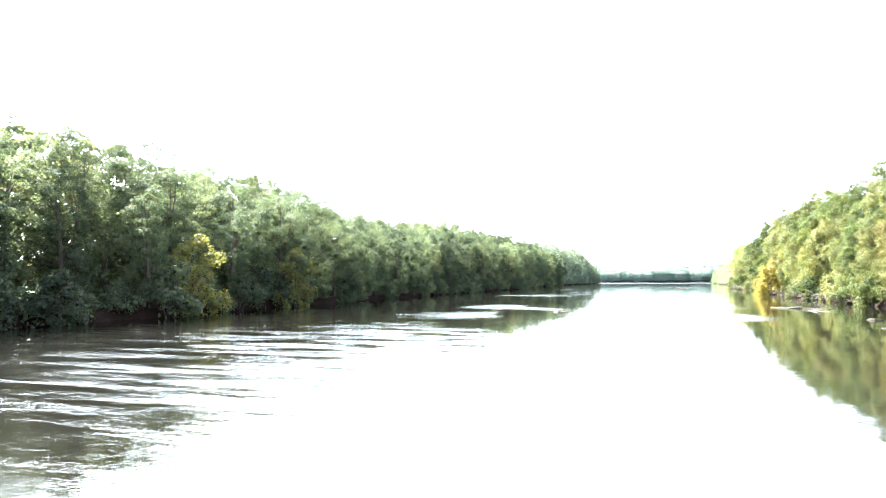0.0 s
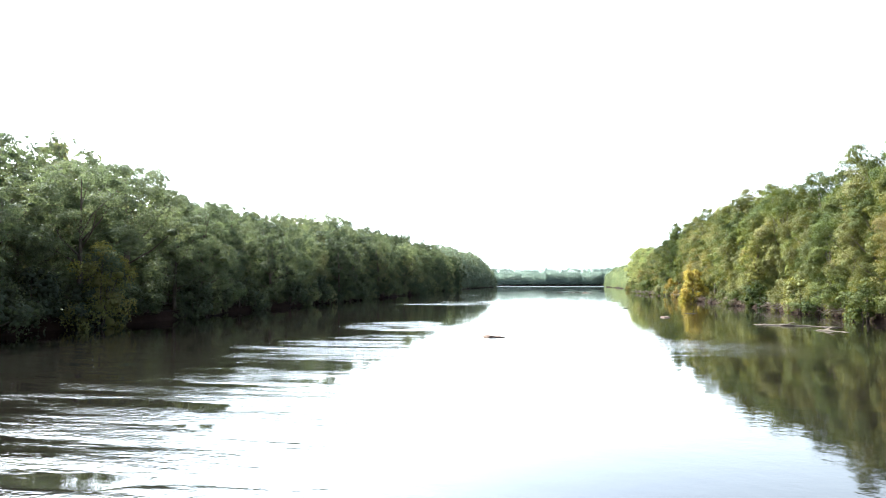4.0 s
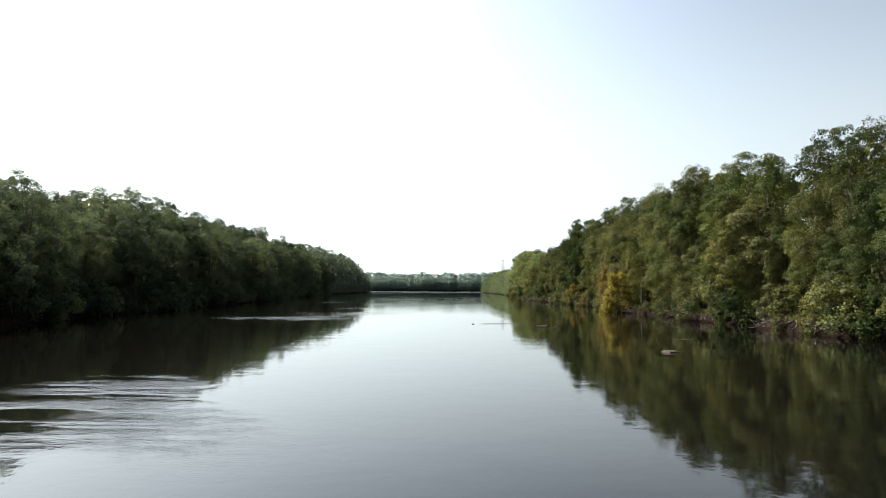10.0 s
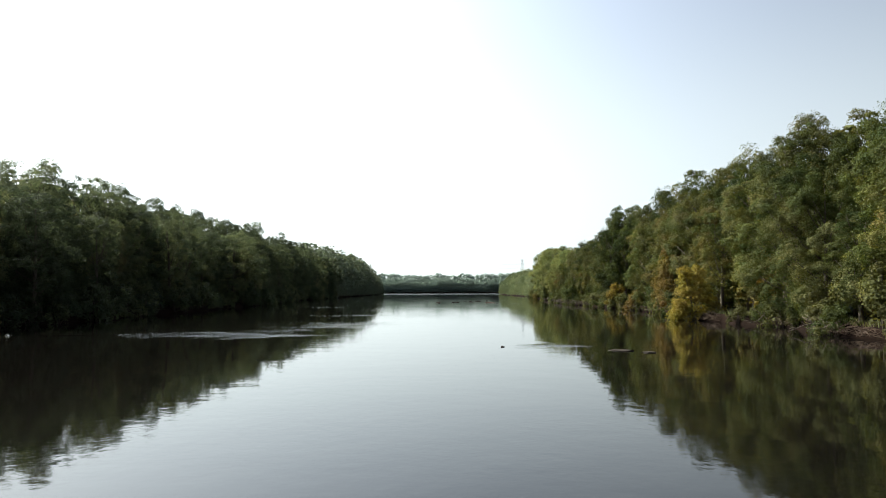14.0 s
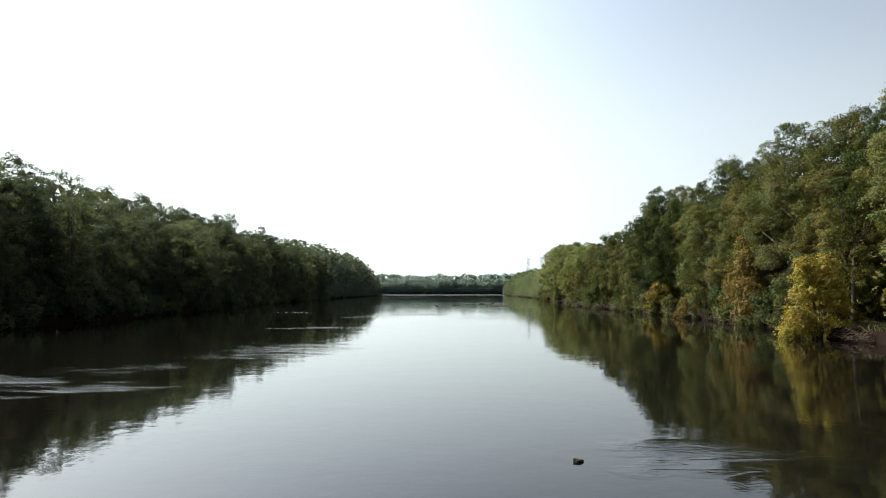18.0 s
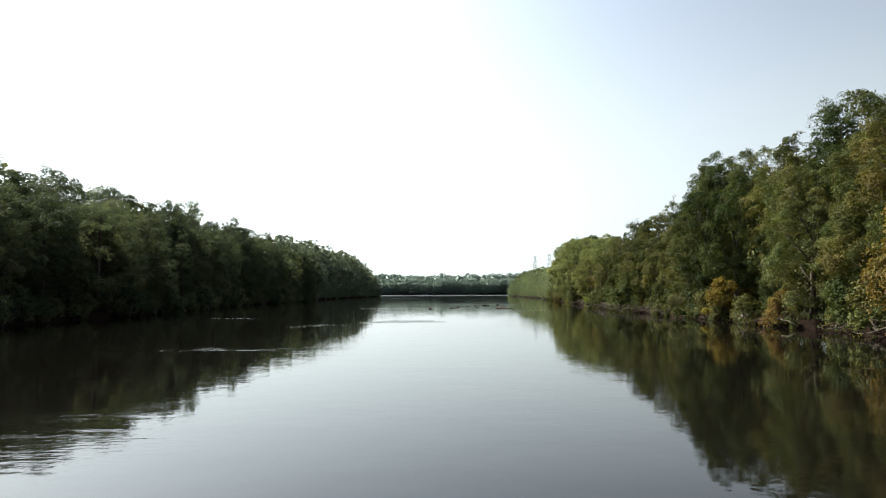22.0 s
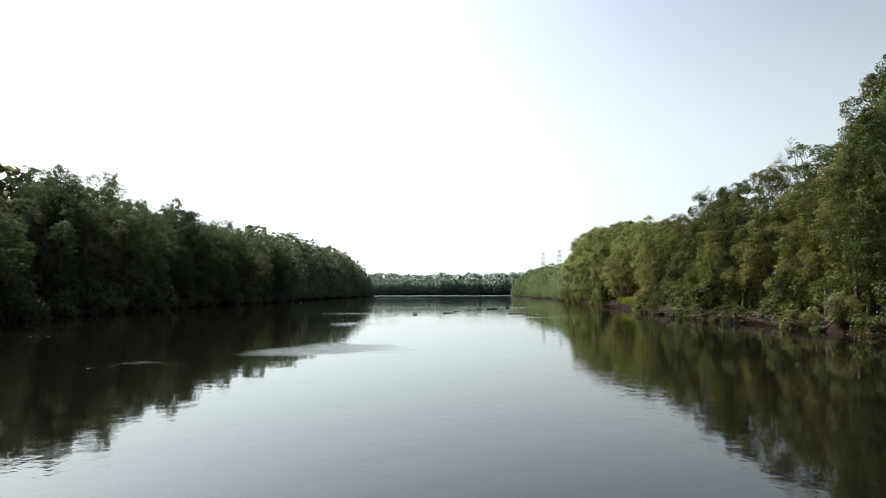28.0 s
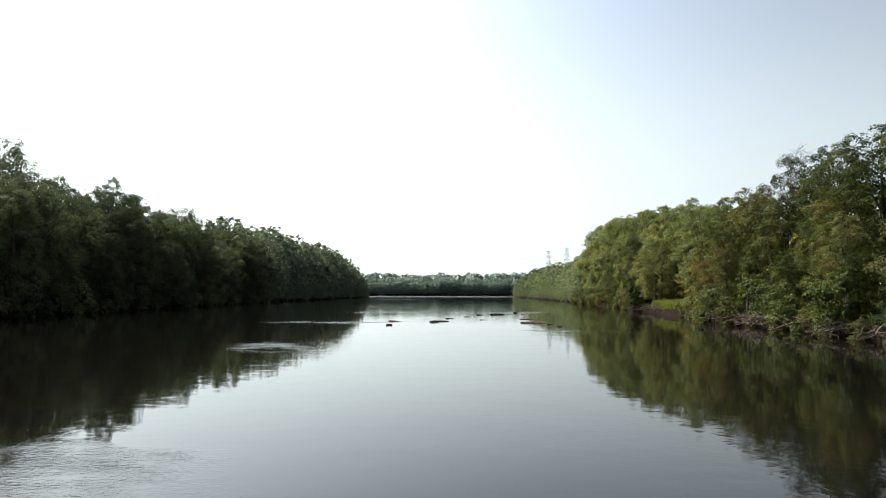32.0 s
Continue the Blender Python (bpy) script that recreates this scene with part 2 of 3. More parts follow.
grown = n.new("ShaderNodeMapRange")
grown.inputs["From Min"].default_value, grown.inputs["From Max"].default_value = 1.2, 1.6
l.new(up.outputs["Z"], grown.inputs["Value"])
cover = n.new("ShaderNodeMix")
cover.data_type = "RGBA"
l.new(grown.outputs["Result"], cover.inputs["Factor"])
l.new(bare, cover.inputs[6])
l.new(herbs.outputs["Color"], cover.inputs[7])
l.new(cover.outputs[2], bsdf.inputs["Base Color"])
STEEL = rough_material("galvanised_steel", (0.25, 0.26, 0.27), (0.38, 0.39, 0.40), 3, 0.05, 0.5)

# ---- water: calm sheet with rougher patches over shallows ----
WATER, n, l, bsdf = material("river_water")
bsdf.inputs["Base Color"].default_value = (0.0032, 0.0027, 0.0022, 1)
bsdf.inputs["Roughness"].default_value = 0.03
bsdf.inputs["Specular Tint"].default_value = (0.98, 1.0, 0.98, 1)
bsdf.inputs["IOR"].default_value = 1.34
co = n.new("ShaderNodeTexCoord")


def math_node(kind, a, b=None, c=None, clamp=False):
    m = n.new("ShaderNodeMath")
    m.operation, m.use_clamp = kind, clamp
    for i, v in enumerate((a, b, c)):
        if v is None:
            continue
        if isinstance(v, (int, float)):
            m.inputs[i].default_value = v
        else:
            l.new(v, m.inputs[i])
    return m.outputs["Value"]


def waves(scale, detail, stretch=(1, 1, 1)):
    mp, t = n.new("ShaderNodeMapping"), n.new("ShaderNodeTexNoise")
    mp.inputs["Scale"].default_value = stretch
    t.inputs["Scale"].default_value, t.inputs["Detail"].default_value = scale, detail
    l.new(co.outputs["Object"], mp.inputs["Vector"])
    l.new(mp.outputs["Vector"], t.inputs["Vector"])
    return t.outputs["Fac"]


split = n.new("ShaderNodeSeparateXYZ")
l.new(co.outputs["Object"], split.inputs["Vector"])
wob = waves(0.12, 3)
WX = math_node("MULTIPLY_ADD", math_node("SUBTRACT", waves(0.05, 2), 0.5), 14.0, split.outputs["X"])
WY = math_node("MULTIPLY_ADD", math_node("SUBTRACT", wob, 0.5), 16.0, split.outputs["Y"])
# shallows that ruffle the surface: x, y, half width, half length, strength
RIFFLES = [(-28, 26, 23, 38, 1.0), (-21, 74, 7, 12, 0.65), (-22, 99, 7, 8, 0.8), (-36, 66, 8, 12, 0.3), (-33, 175, 15, 4, 1.0), (4, 78, 7, 9, 0.13), (4, 161, 5, 2.2, 0.6),
           (-27, 195, 16, 12, 0.22), (-25, 228, 8, 2, 0.35), (-19, 264, 5, 2, 0.35), (-20, 352, 11, 4, 0.6), (-15, 312, 5, 5, 0.5), (0, 397, 26, 4, 0.7),
           (20, 108, 12, 14, 0.12), (-20, 980, 400, 170, 1.0), (14, 332, 9, 3, 0.5), (-42, 288, 9, 3, 0.7), (-10, 940, 120, 30, 1.0), (-40, 640, 30, 10, 0.6)]
mask = None
for cx, cy, rx, ry, amount in RIFFLES:
    dx = math_node("MULTIPLY", math_node("SUBTRACT", WX, cx), 1 / rx)
    dy = math_node("MULTIPLY", math_node("SUBTRACT", WY, cy), 1 / ry)
    d2 = math_node("ADD", math_node("MULTIPLY", dx, dx), math_node("MULTIPLY", dy, dy))
    one = math_node("MULTIPLY", math_node("SUBTRACT", 1.15, d2, clamp=True), amount)
    mask = one if mask is None else math_node("MAXIMUM", mask, one)
patchy = math_node("MULTIPLY", math_node("SUBTRACT", waves(0.26, 6, (0.5, 2.0, 1)), 0.43), 6.0, clamp=True)
mask = math_node("MULTIPLY", mask, patchy)
# far off the ripples are too fine to tell apart: they blur the mirror
far_off = math_node("MULTIPLY", math_node("SUBTRACT", split.outputs["Y"], 560.0), 0.004, clamp=True)
l.new(math_node("MULTIPLY_ADD", math_node("MULTIPLY", mask, far_off), 0.25, 0.03), bsdf.inputs["Roughness"])
calm = math_node("ADD", math_node("MULTIPLY", waves(0.35, 2), 0.010), math_node("MULTIPLY", math_node("ADD", math_node("MULTIPLY", waves(1.6, 3), 0.006), math_node("MULTIPLY", waves(4.5, 2), 0.0026)), math_node("MULTIPLY", math_node("SUBTRACT", waves(0.06, 3, (1, 0.5, 1)), 0.3), 2.4, clamp=True)))
rough_water = math_node("ADD", math_node("MULTIPLY", waves(2.6, 3, (0.8, 1.2, 1)), 0.064), math_node("MULTIPLY", waves(7.5, 3), 0.022))
# light breeze: fine ripples that frost the mirror
breeze = None
for cx, cy, rx, ry in ((-9, 275, 6, 4), (-27, 182, 8, 4), (-14, 20, 22, 16), (10, 78, 7, 9), (-15, 94, 6, 6)):
    dx = math_node("MULTIPLY", math_node("SUBTRACT", WX, cx), 1 / rx)
    dy = math_node("MULTIPLY", math_node("SUBTRACT", WY, cy), 1 / ry)
    one = math_node("SUBTRACT", 1.0, math_node("ADD", math_node("MULTIPLY", dx, dx), math_node("MULTIPLY", dy, dy)), clamp=True)
    breeze = one if breeze is None else math_node("MAXIMUM", breeze, one)
breeze = math_node("MULTIPLY", breeze, math_node("MULTIPLY", math_node("SUBTRACT", waves(0.8, 5, (0.6, 1.4, 1)), 0.20), 2.2, clamp=True))
calm = math_node("MULTIPLY_ADD", math_node("MULTIPLY", breeze, waves(8.0, 3, (0.7, 1.2, 1))), 0.016, calm)
height = math_node("MULTIPLY_ADD", mask, rough_water, calm)
bump = n.new("ShaderNodeBump")
bump.inputs["Strength"].default_value, bump.inputs["Distance"].default_value = 1.0, 1.0
l.new(height, bump.inputs["Height"])
l.new(bump.outputs["Normal"], bsdf.inputs["Normal"])


# ---- mesh helpers ----
def mesh_object(name, verts, faces, mat, parent=None, smooth=False):
    me = bpy.data.meshes.new(name)
    me.from_pydata(verts, [], faces)
    me.materials.append(mat)
    if smooth:
        me.polygons.foreach_set("use_smooth", [True] * len(me.polygons))
    me.update()
    ob = new(name, me)
    if parent:
        ob.parent = parent
    return ob


def tube(verts, faces, points, radii, sides=6):
    """Adds a tapered tube along points to the lists."""
    start = len(verts)
    pts = [Vector(p) for p in points]
    for i, (p, r) in enumerate(zip(pts, radii)):
        way = (pts[min(i + 1, len(pts) - 1)] - pts[max(i - 1, 0)]).normalized()
        a = way.cross(Vector((0.31, 0.95, 0.07))).normalized()
        b = way.cross(a)
        for k in range(sides):
            w = 2 * math.pi * k / sides
            verts.append(tuple(p + r * (math.cos(w) * a + math.sin(w) * b)))
    for i in range(len(pts) - 1):
        for k in range(sides):
            k2 = (k + 1) % sides
            faces.append((start + i * sides + k, start + i * sides + k2, start + (i + 1) * sides + k2, start + (i + 1) * sides + k))
    faces.append(tuple(start + k for k in reversed(range(sides))))
    faces.append(tuple(start + (len(pts) - 1) * sides + k for k in range(sides)))


def leaf_quads(rng, centres, outward, length, width):
    """Folded leaf tufts at the centres, facing roughly outward: an array (n, 4, 3)."""
    k = len(centres)
    normal = outward + rng.normal(0, 0.38, (k, 3))
    normal /= np.linalg.norm(normal, axis=1)[:, None] + 1e-9
    side = np.cross(normal, rng.normal(0, 1, (k, 3)))
    side /= np.linalg.norm(side, axis=1)[:, None] + 1e-9
    along = np.cross(normal, side)
    size = rng.uniform(0.6, 1.35, (k, 1))
    ln, wd = length * size, width * size * rng.uniform(0.8, 1.2, (k, 1))
    base, tip = centres - along * ln * 0.5, centres + along * ln * 0.5 - normal * ln * 0.15
    return np.stack([base, centres + side * wd * 0.5 + normal * wd * 0.15, tip, centres - side * wd * 0.5 + normal * wd * 0.15], 1)


def lobe_leaves(rng, lobes, per_area, length, width, droop=0.0, clumps=15, hollow=0.5):
    """Leaf tufts over leaf masses: flat, drooping sprays that reach out of each mass and shade the ones below; only the outer ones are kept."""
    c = np.repeat(np.array([p for p, _ in lobes]), clumps, 0)
    r = np.repeat(np.array([q for _, q in lobes]), clumps)
    away = c * (1, 1, 0.1)
    away /= np.linalg.norm(away, axis=1)[:, None] + 1e-6
    d = rng.normal(0, 0.75, c.shape) + away * 0.5 + (0, 0, 0.25)
    d /= np.linalg.norm(d, axis=1)[:, None]
    mid = c + d * (r * rng.uniform(0.48, 0.98, len(r)))[:, None] * (1, 1, 0.85)
    size = r * rng.uniform(0.24, 0.50, len(r))
    flat = rng.uniform(0.55, 0.95, len(r))
    count = np.maximum(4, (per_area * r * r / clumps).astype(int))
    e = rng.normal(0, 1, (count.sum(), 3)) + np.repeat(d * 0.4 + (0, 0, 0.35), count, 0)
    e /= np.linalg.norm(e, axis=1)[:, None]
    s = np.repeat(size, count)
    far = s * np.where(rng.random(len(s)) < 0.06, rng.uniform(1.0, 1.4, len(s)), rng.uniform(0.62, 1.05, len(s)))
    step = e * far[:, None]
    step[:, 2] *= np.repeat(flat, count)
    reach = (step * np.repeat(d, count, 0)).sum(1) / s
    p = np.repeat(mid, count, 0) + step
    p[:, 2] -= (droop * rng.random(len(s)) * (1 - e[:, 2]) + 0.10 * np.maximum(0, reach) ** 2) * s
    deep = np.zeros(len(p), bool)
    for q, (m, big) in enumerate(lobes):
        deep |= (((p - m) / (1, 1, 0.8)) ** 2).sum(1) < (hollow * big) ** 2
    mass = p - np.repeat(c, count, 0)
    mass /= np.linalg.norm(mass, axis=1)[:, None] + 1e-6
    return leaf_quads(rng, p[~deep], (0.40 * e + 0.45 * mass + (0, 0, 0.30))[~deep], length, width)


def icosphere(times):
    bm = bmesh.new()
    bmesh.ops.create_icosphere(bm, subdivisions=times, radius=1)
    v = np.array([tuple(p.co) for p in bm.verts])
    f = np.array([[p.index for p in q.verts] for q in bm.faces])
    bm.free()
    return v, f


COARSE = icosphere(1)


def leaf_cores(rng, lobes, ball, size=0.40):
    """The dense inner leafage of each leaf mass: uneven lumps."""
    v, f = ball
    verts, faces = [], []
    for i, (c, r) in enumerate(lobes):
        verts.append(np.array(c) + v * (r * size, r * size, r * size * 0.8) * rng.uniform(0.85, 1.1, (len(v), 1)))
        faces.append(f + i * len(v))
    return np.concatenate(verts), np.concatenate(faces)


def quads_object(name, quads, mat, parent=None, cores=None):
    """One mesh of leaf quads, with the inner lumps (triangles) where given."""
    q = quads.reshape(-1, 3)
    k = len(q) // 4
    corners, sizes = np.arange(len(q)), np.full(k, 4)
    if cores:
        corners = np.concatenate([corners, (cores[1] + len(q)).ravel()])
        sizes = np.concatenate([sizes, np.full(len(cores[1]), 3)])
        q = np.concatenate([q, cores[0]])
    me = bpy.data.meshes.new(name)
    me.vertices.add(len(q))
    me.vertices.foreach_set("co", q.astype(np.float32).ravel())
    me.loops.add(len(corners))
    me.loops.foreach_set("vertex_index", corners.astype(np.int32))
    me.polygons.add(len(sizes))
    me.polygons.foreach_set("loop_start", (np.cumsum(sizes) - sizes).astype(np.int32))
    me.polygons.foreach_set("loop_total", sizes.astype(np.int32))
    me.materials.append(mat)
    me.update(calc_edges=True)
    ob = new(name, me)
    if parent:
        ob.parent = parent
    return ob


def crown_lobes(rng, tall, wide, bottom, style):
    """Centres and radii of the leaf masses of a crown: they sit out on the limbs, with hollows between them."""
    lobes = []
    count = {"round": 32, "narrow": 26, "open": 27, "layered": 31}[style]
    turn = rng.uniform(0, 6.283)
    for i in range(count):
        f = ((i + rng.random()) / count) ** 0.85
        z = tall * (bottom + (0.93 - bottom) * f)
        g = (z / tall - bottom) / (1 - bottom)
        if style == "narrow":
            env = wide * 0.72 * math.sin(math.pi * min(1, 0.22 + 0.74 * g)) ** 0.8
        elif style == "open":
            env = wide * (0.55 + 0.5 * g) * (1.0 if g < 0.55 else 1.83 - 1.5 * g)
        elif style == "layered":
            env = wide * (1.0 - 0.60 * g) * (0.85 + 0.3 * math.sin(9 * g + i))
        else:
            env = wide * math.sin(math.pi * min(1, 0.28 + 0.66 * g)) ** 0.7
        turn += 2.4 + rng.uniform(-0.5, 0.5)
        rad = env * rng.uniform(0.20, 0.92) ** 0.6
        r = rng.uniform(0.25, 0.46) * wide * (0.85 if style == "open" else 1.0) * (1.06 - 0.20 * g)
        lobes.append(((rad * math.cos(turn), rad * math.sin(turn), z), r))
    fit = tall / max(c[2] + 1.1 * r for c, r in lobes)
    return [((c[0], c[1], c[2] * fit), r) for c, r in lobes]


def make_tree(seed, tall, wide, bottom, style, density, leaf, mat, label):
    """A tree at the origin: trunk, branches, crown."""
    rng = np.random.default_rng(seed)
    tree = tagged(new("tree"), label, "tree", "riverbank trees")
    lobes = crown_lobes(rng, tall, wide, bottom, style)
    lean = rng.uniform(-0.06, 0.06, 2) * tall
    spine = [(lean[0] * f * f, lean[1] * f * f, tall * 0.9 * f - 0.6) for f in (0, 0.12, 0.3, 0.5, 0.72, 1)]
    verts, faces = [], []
    base = tall * 0.016
    tube(verts, faces, spine, [base * 1.5, base, base * 0.85, base * 0.65, base * 0.4, base * 0.12], 8)
    for i, (c, r) in enumerate(lobes[:: 2 if density > 250 else 3]):
        f = min(0.85, max(0.1, c[2] / tall * 0.72))
        s = Vector((lean[0] * f * f, lean[1] * f * f, tall * 0.9 * f - 0.6))
        e = Vector(c)
        m = s.lerp(e, 0.5) + Vector((rng.normal(0, 0.4), rng.normal(0, 0.4), -0.3))
        if density > 250 and i % 4 == 1:
            lv, lf = [], []
            tube(lv, lf, [s, m, e], [base * 0.5, base * 0.32, base * 0.09], 6)
            mesh_object("limb", lv, lf, BARK, tree, True)
        else:
            tube(verts, faces, [s, m, e], [base * 0.38, base * 0.24, base * 0.07], 5)
    mesh_object("trunk", verts, faces, BARK, tree, True)
    leaves = lobe_leaves(rng, lobes, density, leaf, leaf * 0.8, 0.1)
    if density > 250:  # loose leafage round the limbs, deep in the crown
        k = 1500
        f, turn, out = rng.random(k), rng.uniform(0, 6.283, k), rng.random(k) ** 0.6
        reach = wide * (0.30 + 0.25 * np.sin(math.pi * f)) * out
        deep = np.stack([reach * np.cos(turn), reach * np.sin(turn), tall * (bottom + (0.86 - bottom) * f)], 1)
        leaves = np.concatenate([leaves, leaf_quads(rng, deep, rng.normal(0, 1, (k, 3)), leaf * 2.0, leaf * 1.3)])
    quads_object("crown", leaves, mat, tree, leaf_cores(rng, lobes[: len(lobes) // 2], COARSE, 0.27) if density < 250 else None)
    return tree


def make_shrub(seed, tall, wide, density, leaf, mat, label, name="shrub", masses=13):
    rng = np.random.default_rng(seed)
    shrub = tagged(new(name), label, "shrub" if name == "shrub" else "tree", "riverbank shrubs")
    lobes = []
    for i in range(masses):
        a, z = rng.uniform(0, 2 * math.pi), tall * (0.06 + 0.80 * (i + rng.random()) / masses)
        rad = wide * 0.75 * rng.uniform(0.1, 1.0) * (1.05 - (0.75 if masses < 20 else 0.55) * (z / tall))
        lobes.append(((rad * math.cos(a), rad * math.sin(a), z), rng.uniform(0.28, 0.45) * wide * (1.1 - 0.4 * z / tall)))
    verts, faces = [], []
    for c, r in lobes[::2]:
        tube(verts, faces, [(c[0] * 0.15, c[1] * 0.15, -0.3), (c[0] * 0.5, c[1] * 0.5, c[2] * 0.6), c], [0.07, 0.05, 0.02], 5)
    mesh_object("woody_base", verts, faces, BARK, shrub, True)
    quads_object("foliage", lobe_leaves(rng, lobes, density, leaf, leaf * 0.6, 0.5), mat, shrub, leaf_cores(rng, lobes, COARSE, 0.4))
    return shrub


# ---- plan of the river ----
RIGHT_BANK = [(-500, 44), (60, 38), (120, 36.5), (166, 35), (194, 35.4), (208, 33.8), (221, 36.4), (235, 38), (260, 38), (310, 35.5), (340, 35.5), (390, 39), (430, 42),
              (525, 48.5), (620, 51), (700, 51.5), (800, 52.5), (900, 57), (1100, 75), (4500, 90)]
LEFT_BANK = [(-500, -56), (0, -50), (60, -52), (100, -55), (150, -59), (230, -61), (300, -64), (400, -73), (480, -77), (600, -80), (870, -81),
             (880, -84), (886, -92), (894, -130), (905, -3200), (4500, -3200)]
FAR_BANK = 1150
RIGHT_TOPS = [(0, 29), (99, 30.8), (108, 30.4), (117, 28.2), (126, 26.6), (135, 25.3), (144, 24.9), (157, 25.2), (171, 25.4), (180, 25.3),
              (189, 27.3), (198, 28), (207, 26.8), (216, 27.0), (225, 27.0), (234, 27.0), (243, 27.0), (252, 27), (261, 26.5), (270, 25.8),
              (279, 26.2), (288, 28.6), (297, 28), (303, 23.9), (315, 22.7), (324, 22.2), (333, 20.8), (342, 21.4), (351, 19.4), (360, 20),
              (378, 20.3), (387, 21.6), (396, 22.6), (414, 23.7), (432, 25.7), (450, 26.9), (468, 28), (486, 28.3), (525, 28), (550, 23),
              (621, 22.5), (700, 22.5), (900, 22)]
LEFT_TOPS = [(0, 25.5), (50, 24.8), (80, 24.6), (98, 24.9), (116, 25.5), (134, 24.5), (152, 22.5), (161, 22.2), (170, 23.4), (179, 24.2), (188, 23.2), (197, 22.5),
             (206, 24.6), (215, 26.8), (233, 26.7), (251, 27.3), (269, 27.9), (287, 27.5), (305, 27.7), (320, 28.3), (332, 25.4), (341, 25.4),
             (350, 27.4), (359, 29.6), (367, 27.5), (377, 28.8), (387, 32), (396, 28.5), (404, 26.6), (413, 27.8), (423, 31.4), (431, 30), (440, 29),
             (458, 28.6), (467, 30), (476, 31.3), (500, 29.5), (530, 31.6), (575, 33.6), (620, 35), (665, 35), (710, 34.5), (800, 34), (850, 28),
             (880, 15)]


def along(table, y):
    return float(np.interp(y, [a for a, _ in table], [b for _, b in table]))


def right_edge(y):
    return along(RIGHT_BANK, y) + 0.9 * math.sin(y * 0.21) + 0.6 * math.sin(y * 0.53 + 1)


def left_edge(y):
    return along(LEFT_BANK, y) + 1.2 * math.sin(y * 0.13) + 0.7 * math.sin(y * 0.41 + 2)


def land(d):
    """Height of the ground d metres behind the water's edge (negative: under water)."""
    if d < 0:
        return max(-1.6, 0.45 * d)
    return min(1.1, 1.5 * d) + min(4.0, max(0, d - 0.9) * 0.05)


def ground_height(x, y):
    z = land(max(left_edge(y) - x, x - right_edge(y)))
    if y > FAR_BANK:
        z = max(z, land(y - FAR_BANK) + min(22, max(0, y - FAR_BANK - 20) * 0.02))
    return z


# ---- ground and water ----
rows_y = [-500, -300, -150, -60] + list(range(-20, 500, 4)) + list(range(500, 880, 12)) + [880, 884, 888, 892, 897, 902, 910, 940, 1000, 1080, 1140, 1148, 1150,
                                                                                            1151, 1152, 1156, 1165, 1200, 1300, 1500, 2000, 3000, 4500]
offs = [0, 0.4, 0.9, 1.5, 2.5, 4, 7, 12, 20, 35, 70, 160, 500, 1500, 4500]
verts, faces = [], []
for y in rows_y:
    a, b = left_edge(y), right_edge(y)
    xs = [a - o for o in reversed(offs)] + [a + 1.5, a + 4, a * 0.66 + b * 0.34, a * 0.33 + b * 0.67, b - 4, b - 1.5] + [b + o for o in offs]
    for x in xs:
        z = ground_height(x, y)
        if 0.3 < z:
            z += 0.22 * noise.noise((x * 0.6, y * 0.6, 0)) + 0.1 * noise.noise((x * 2, y * 2, 5))
        verts.append((x, y, z))
w = len(xs)
for i in range(len(rows_y) - 1):
    for k in range(w - 1):
        faces.append((i * w + k, i * w + k + 1, (i + 1) * w + k + 1, (i + 1) * w + k))
tagged(mesh_object("ground", verts, faces, SOIL, None, True), "brown earth river bank with green woodland floor", "ground", "", "structure")
tagged(mesh_object("water", [(-4600, -500, 0), (140, -500, 0), (140, 1175, 0), (-4600, 1175, 0)], [(0, 1, 2, 3)], WATER),
       "calm brown river water with ruffled shallows", "river", "", "structure")

# ---- trees ----
rng = np.random.default_rng(7)
STYLES = ["round", "narrow", "open", "layered", "round", "open", "narrow", "round"]
near_kinds = [make_tree(100 + i, 24, (6.6, 5.4, 6.2, 6.6, 7.0, 6.0, 5.2, 6.2)[i], (0.08, 0.08, 0.2, 0.06, 0.14, 0.26, 0.10, 0.06)[i], s, 340, 0.18, LEAF,
                        "tall green broadleaf tree on the earth bank") for i, s in enumerate(STYLES)]
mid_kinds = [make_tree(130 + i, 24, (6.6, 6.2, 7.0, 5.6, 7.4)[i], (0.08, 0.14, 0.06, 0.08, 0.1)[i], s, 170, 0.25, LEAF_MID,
                       "green broadleaf tree on the earth bank, leaves paled for haze") for i, s in enumerate(("round", "open", "layered", "narrow", "round"))]
left_kinds = [make_tree(200 + i, 24, (6.8, 5.6, 6.4, 6.8, 7.2, 6.2)[i], (0.08, 0.08, 0.2, 0.06, 0.12, 0.3)[i], s, 215, 0.21, LEAF_LEFT,
                        "tall dark green broadleaf tree in a dense riverside wood") for i, s in enumerate(STYLES[:6])]
used = set()


def plant(kind, x, y, scale, wide=1.0):
    turn, size = Euler((0, 0, rng.uniform(0, 6.283))), Vector((scale * wide, scale * wide, scale))
    if kind not in used:
        used.add(kind)
        kind.matrix_basis = Matrix.LocRotScale((x, y, ground_height(x, y) - 0.1), turn, size)
        return kind
    size = Vector(a / b for a, b in zip(size, kind.scale))
    return copy_thing(kind, Matrix.LocRotScale((x, y, ground_height(x, y) - 0.1), turn, size))


